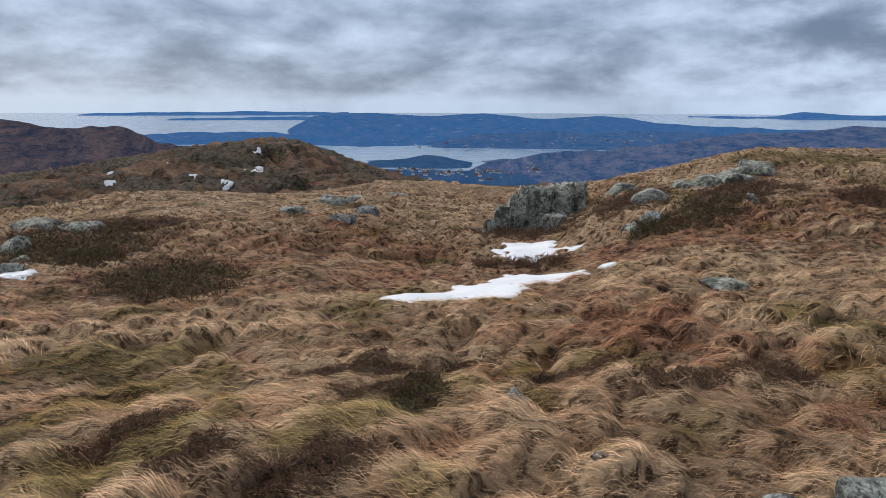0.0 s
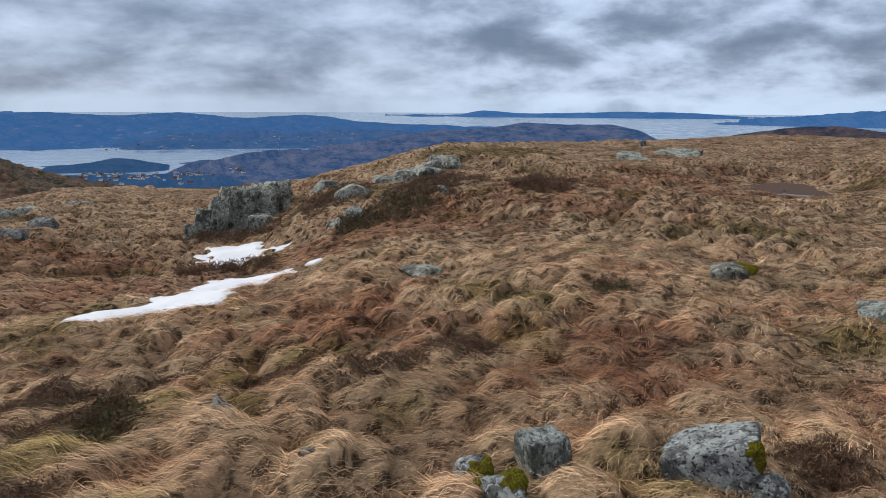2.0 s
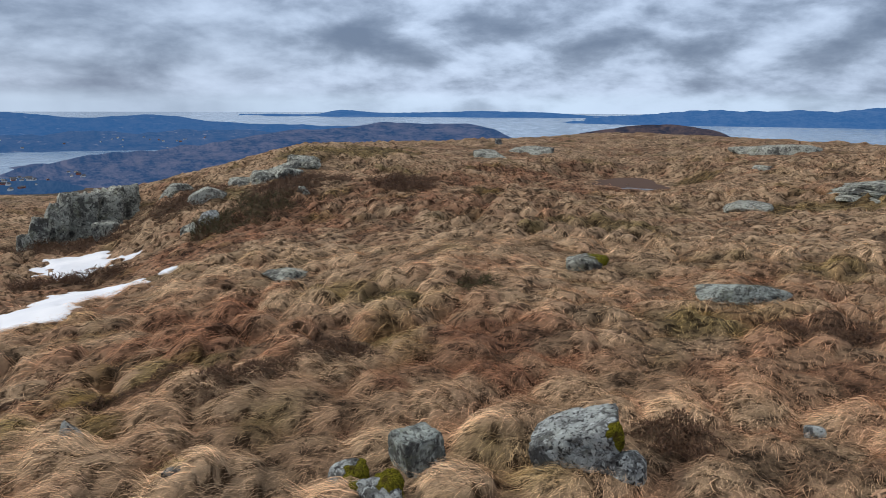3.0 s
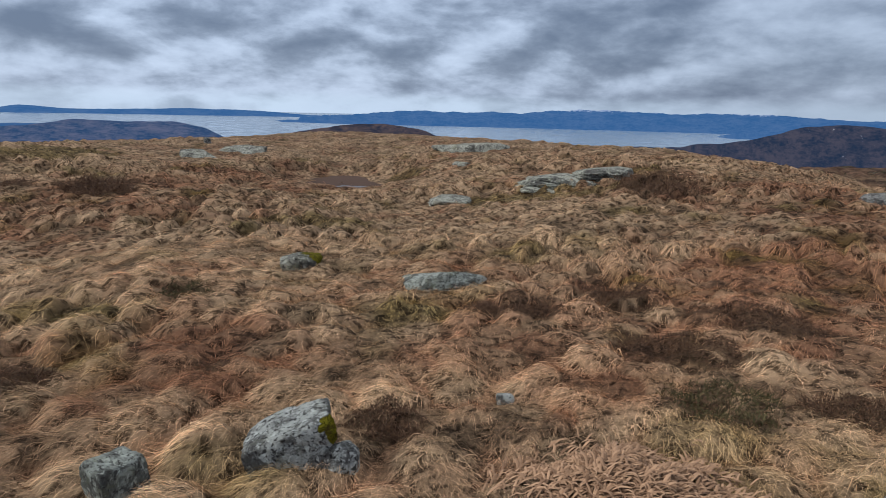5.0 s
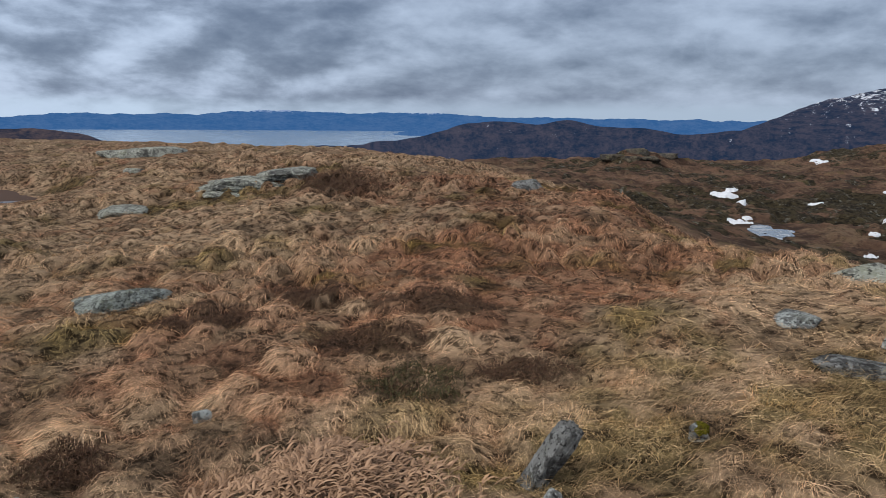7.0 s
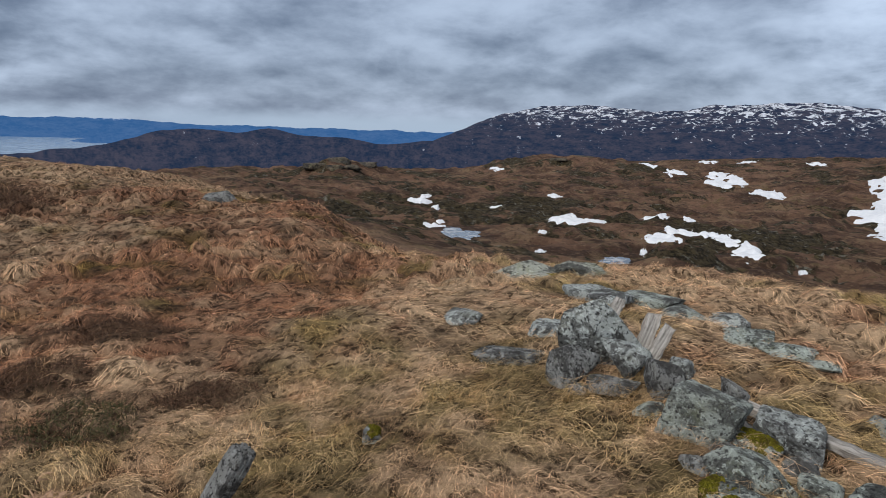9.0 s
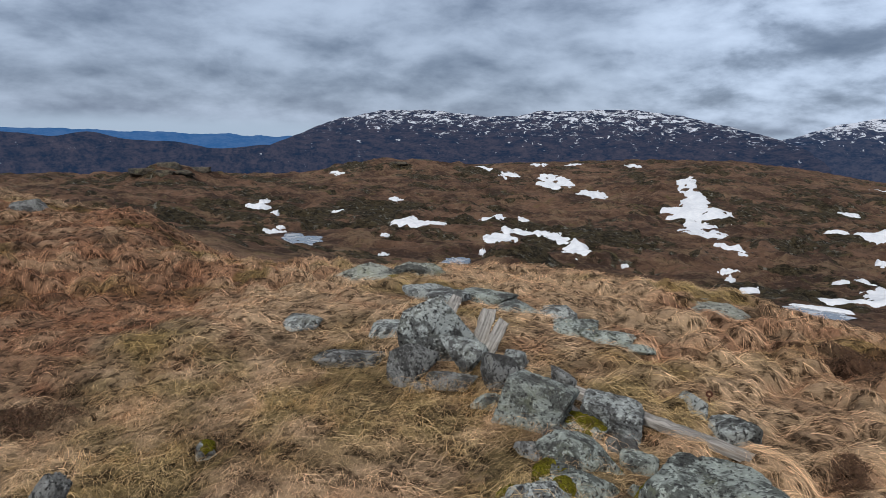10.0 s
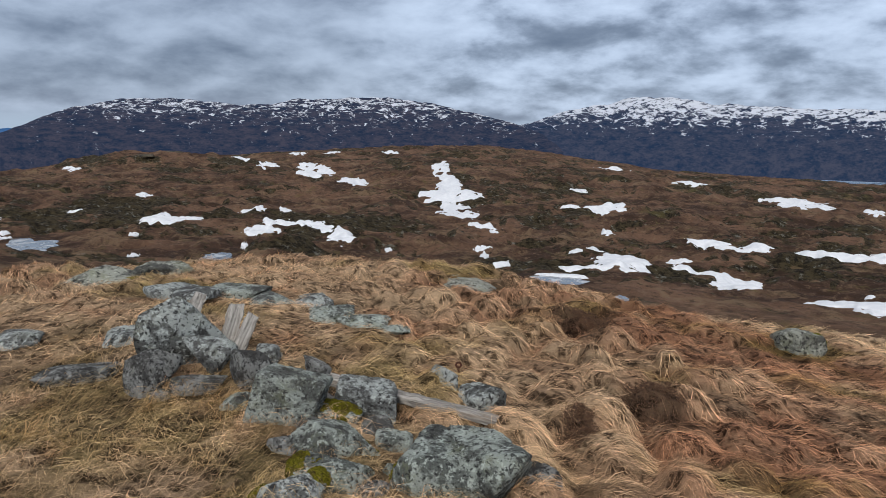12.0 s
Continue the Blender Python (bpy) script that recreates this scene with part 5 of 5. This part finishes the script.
for k, place in enumerate(HEATHER):
    r = math.hypot(place[0], place[1])
    size = 0.020 if r < 7 else 0.045
    n = int(min(6500, 1800 + 1.1 * place[2] * place[3] * 4 / size**2))
    shrub("heather_shrub", "dark brown wiry heather in old grass", place, k, 0.042 if r < 7 else 0.13, size, n, HEATH, "heather shrubs")
for k, place in enumerate(JUNIPER):
    r = math.hypot(place[0], place[1])
    size = 0.026 if r < 7 else 0.05
    n = int(min(6500, 1200 + 1.3 * place[2] * place[3] * 4 / size**2))
    shrub("juniper_shrub", "low dark green creeping juniper", place, k + 40, 0.055 if r < 7 else 0.17, size, n, GREEN, "juniper shrubs")


# ============ grass ============
WIND = radians(255)
FERN_HEAP = (2.80, 0.72, 0.46, 0.40)


_gx, _gy = np.arange(-10.2, 10.25, 0.03), np.arange(-10.2, 10.25, 0.03)
_px, _py = np.meshgrid(_gx, _gy, indexing="ij")
PLOT = height(_px.ravel(), _py.ravel()).reshape(_px.shape)


def plot_height(x, y):
    """The ground near the summit, read from an even plot."""
    u, v = np.clip((x + 10.2) / 0.03, 0, len(_gx) - 1.001), np.clip((y + 10.2) / 0.03, 0, len(_gy) - 1.001)
    i, j = u.astype(int), v.astype(int)
    a, b = u - i, v - j
    return (1 - a) * ((1 - b) * PLOT[i, j] + b * PLOT[i, j + 1]) + a * ((1 - b) * PLOT[i + 1, j] + b * PLOT[i + 1, j + 1])


def grass(name, label, r0, r1, density, length, width, segs, seed, az0=-41.0, az1=177.0, lift=0.30, out=0.7):
    """Long blades laid over the tussocks by the wind, each tussock combed its own way."""
    rng = np.random.RandomState(seed)
    lie = plot_height if r1 < 9.8 else height
    area = math.pi * (r1**2 - r0**2) * (az1 - az0) / 360
    n = int(area * density)
    r = np.sqrt(rng.uniform(r0**2, r1**2, n))
    x, y = polar(rng.uniform(az0, az1, n), r)
    heath = np.maximum(near_zone(x, y, HEATHER, ragged=0.9), near_zone(x, y, JUNIPER, ragged=0.9))
    bare = np.zeros(n)
    for k, place in enumerate(SNOW_NEAR + [FERN_HEAP, (PONDS[0][0], PONDS[0][1], PONDS[0][2] * 1.5, PONDS[0][3] * 1.5)]):
        m = np.abs(x - place[0]) + np.abs(y - place[1]) < 3 * (place[2] + place[3])
        bare[m] = np.maximum(bare[m], soft(zone(x[m], y[m], place, 0.3), 0.0, 0.5))
    dry = knoll(x, y)
    tuft = soft(layers(x + 2, y + 70, 0.42, 3), -0.5, 0.4)
    ok = rng.uniform(size=n) > np.maximum(np.maximum(heath * 0.75, bare), dry * (0.5 - 0.5 * tuft))
    x, y, dry = x[ok], y[ok], dry[ok]
    n = len(x)
    d, vx, vy, own = tussock_cells(x, y)
    a = WIND + 0.5 * layers(x, y, 2.2, 2) + 1.0 * (own - 0.5) + rng.normal(0, 1, n) * (0.30 + 0.35 * dry)
    dx, dy = np.sin(a) + out * vx, np.cos(a) + out * vy
    q = np.hypot(dx, dy) + 1e-6
    dx, dy = dx / q, dy / q
    ln = length * (1 + 0.15 * dry) * rng.uniform(0.4, 1.4, n) * (0.7 + 0.6 * own)
    wd = width * rng.uniform(0.6, 1.5, n)
    up = lift * rng.uniform(0.1, 1.5, n) * (1 + 0.8 * dry)
    curl = rng.normal(0, 0.30, n)
    roll = rng.uniform(-1.0, 1.0, n)
    rows = []
    for s in np.linspace(0, 1, segs + 1):
        px = x + dx * ln * s - dy * ln * curl * s * s
        py = y + dy * ln * s + dx * ln * curl * s * s
        pz = lie(px, py) + ln * up * np.sin(np.pi * (0.88 if segs > 1 else 0.45) * s) + 0.004 + 0.012 * s * rng.uniform(0, 1, n)
        half = wd * 0.5 * (1 - 0.85 * s**1.5)
        ox, oy, oz = -dy * half * np.cos(roll), dx * half * np.cos(roll), half * np.sin(roll)
        rows.append(np.stack([np.stack([px - ox, py - oy, pz - oz], -1), np.stack([px + ox, py + oy, pz + oz], -1)], 1))
    co = np.stack(rows, 1).reshape(n, (segs + 1) * 2, 3)
    one = np.array([[2 * i, 2 * i + 1, 2 * i + 3, 2 * i + 2] for i in range(segs)])
    faces_idx = (np.arange(n)[:, None, None] * (segs + 1) * 2 + one).reshape(-1, 4)
    me = mesh_from(name, co.reshape(-1, 3), faces_idx, BLADES)
    paint(me, x, y, (segs + 1) * 2, 1 - 0.5 * dry * rng.uniform(0.3, 1.0, n))
    return tagged(new(name, me), label, "grass", kind="stuff")


grass("grass_near", "matted straw and rust coloured grass", 1.7, 4.6, 5000, 0.095, 0.0017, 3, 1, lift=0.24)
grass("grass_middle", "matted straw and rust coloured grass", 4.6, 9.6, 1600, 0.10, 0.0025, 2, 2, lift=0.24)
grass("grass_far", "rust coloured tussock grass", 9.6, 22.0, 240, 0.09, 0.0052, 1, 3, -41, 112, 0.4)
grass("grass_slope", "rust coloured tussock grass", 9.6, 15.0, 260, 0.09, 0.0052, 1, 4, 112, 177, 0.4)


def dead_fern(x, y, wide, deep, count):
    """A heap of curled broad dead leaves."""
    rng = np.random.RandomState(9)
    u, v = rng.normal(0, 0.42, (2, count))
    az = math.atan2(x, y)
    px, py = x + u * wide * math.cos(az) + v * deep * math.sin(az), y - u * wide * math.sin(az) + v * deep * math.cos(az)
    z0 = height(px, py) + 0.10 * np.exp(-(u * u + v * v) * 3) * rng.uniform(0.3, 1, count) + 0.015
    a = az + 1.1 + rng.normal(0, 1.0, count)
    ln, wd = rng.uniform(0.05, 0.105, count), rng.uniform(0.006, 0.012, count)
    rows = []
    for s in np.linspace(0, 1, 6):
        bend = a + rng.normal(0, 0.4, count) * s * 0.3
        qx, qy = px + np.sin(bend) * ln * s, py + np.cos(bend) * ln * s
        qz = z0 + ln * 0.34 * np.sin(np.pi * 0.8 * s)
        half = wd * np.sin(np.pi * np.clip(0.22 + 0.77 * s, 0, 1)) * 0.7
        ox, oy = np.cos(bend) * half, -np.sin(bend) * half
        rows += [np.stack([qx - ox, qy - oy, qz], -1), np.stack([qx, qy, qz + half * 0.6], -1), np.stack([qx + ox, qy + oy, qz], -1)]
    co = np.stack(rows, 1)
    one = np.array([[3 * i + j, 3 * i + j + 1, 3 * i + j + 4, 3 * i + j + 3] for i in range(5) for j in range(2)])
    faces_idx = (np.arange(count)[:, None, None] * 18 + one).reshape(-1, 4)
    ob = new("dead_fern_heap", mesh_from("dead_fern_heap", co.reshape(-1, 3), faces_idx, FERN))
    return tagged(ob, "heap of curled pale brown dead leaves", "dead plants", kind="stuff")


dead_fern(2.82, 0.70, 0.50, 0.46, 3000)


# ============ houses in the valley ============
def valley_house(label, wall_mat, roof_mat):
    """A small far house: walls with a gable, a roof with eaves."""
    root = new("house")
    w, d, h, g = 0.7, 0.5, 0.55, 0.35
    bm = bmesh.new()
    low = [bm.verts.new((x * w, y * d, 0)) for x, y in ((-1, -1), (1, -1), (1, 1), (-1, 1))]
    top = [bm.verts.new((x * w, y * d, h)) for x, y in ((-1, -1), (1, -1), (1, 1), (-1, 1))]
    gab = [bm.verts.new((x * w, 0, h + g)) for x in (-1, 1)]
    for k in range(4):
        if k % 2 == 0:
            bm.faces.new((low[k], low[(k + 1) % 4], top[(k + 1) % 4], top[k]))
    bm.faces.new((low[1], low[2], top[2], gab[1], top[1]))
    bm.faces.new((low[3], low[0], top[0], gab[0], top[3]))
    wall = bpy.data.meshes.new("wall")
    bm.to_mesh(wall)
    bm.free()
    wall.materials.append(wall_mat)
    bm = bmesh.new()
    e, t = 1.12, 0.06
    ring = []
    for x in (-e * w, e * w):
        ring.append([bm.verts.new((x, y, z)) for y, z in ((-e * d, h - 0.04), (0, h + g + 0.02), (e * d, h - 0.04), (e * d, h - 0.04 + t), (0, h + g + 0.02 + t), (-e * d, h - 0.04 + t))])
    for k in range(6):
        bm.faces.new((ring[0][k], ring[0][(k + 1) % 6], ring[1][(k + 1) % 6], ring[1][k]))
    bm.faces.new(ring[0][::-1])
    bm.faces.new(ring[1])
    roof = bpy.data.meshes.new("roof")
    bm.to_mesh(roof)
    bm.free()
    roof.materials.append(roof_mat)
    for name, me in (("wall", wall), ("roof", roof)):
        ob = new(name, me)
        ob.parent = root
    return tagged(root, label, "house", "houses of the valley town")


def paint_material(name, colour):
    mat, n = fresh(name)
    f = n.noise(n.position(), 3.0, 4.0, 0.6)
    n.surface(n.mix(f, [c * 0.85 for c in colour], colour), 0.8)
    return mat


ROOFS = paint_material("slate_roof", (0.10, 0.10, 0.11))
first = {}
town = random.Random(4)
spots = []
for k in range(104):
    if k < 60:
        az, r = town.uniform(-0.5, 8.0), town.uniform(425, 535)
    elif k < 74:
        az, r = town.uniform(6.5, 11.0), town.uniform(468, 500)
    else:
        az, r = town.uniform(1.0, 20.0), town.uniform(885, 965)
    spots.append((az, r))
land = []
for name in ("backdrop_valley_floor", "backdrop_ridge_north", "backdrop_slopes_lake", "backdrop_hill_islet"):
    me = bpy.data.objects[name].data
    land.append(BVHTree.FromPolygons([v.co for v in me.vertices], [f.vertices for f in me.polygons]))
for k, (az, r) in enumerate(spots):
    style = ("white painted far house", (0.78, 0.77, 0.74)) if k % 4 else ("dull red painted far house", (0.33, 0.12, 0.09))
    x, y = float(polar(az, r)[0]), float(polar(az, r)[1])
    z = max(float(height(x, y)[0]), -50.0)
    for tree in land:
        drop = tree.ray_cast(Vector((x, y, 200.0)), Vector((0, 0, -1)))[0]
        if drop:
            z = max(z, drop.z)
    z -= 0.1
    place = pose(x, y, z, 0, 0, town.uniform(0, 180)) @ Matrix.Scale(town.uniform(0.9, 1.7), 4)
    if style[0] not in first:
        first[style[0]] = valley_house(style[0], paint_material(style[0].replace(" ", "_"), style[1]), ROOFS)
        first[style[0]].matrix_world = place
    else:
        copy_thing(first[style[0]], place)
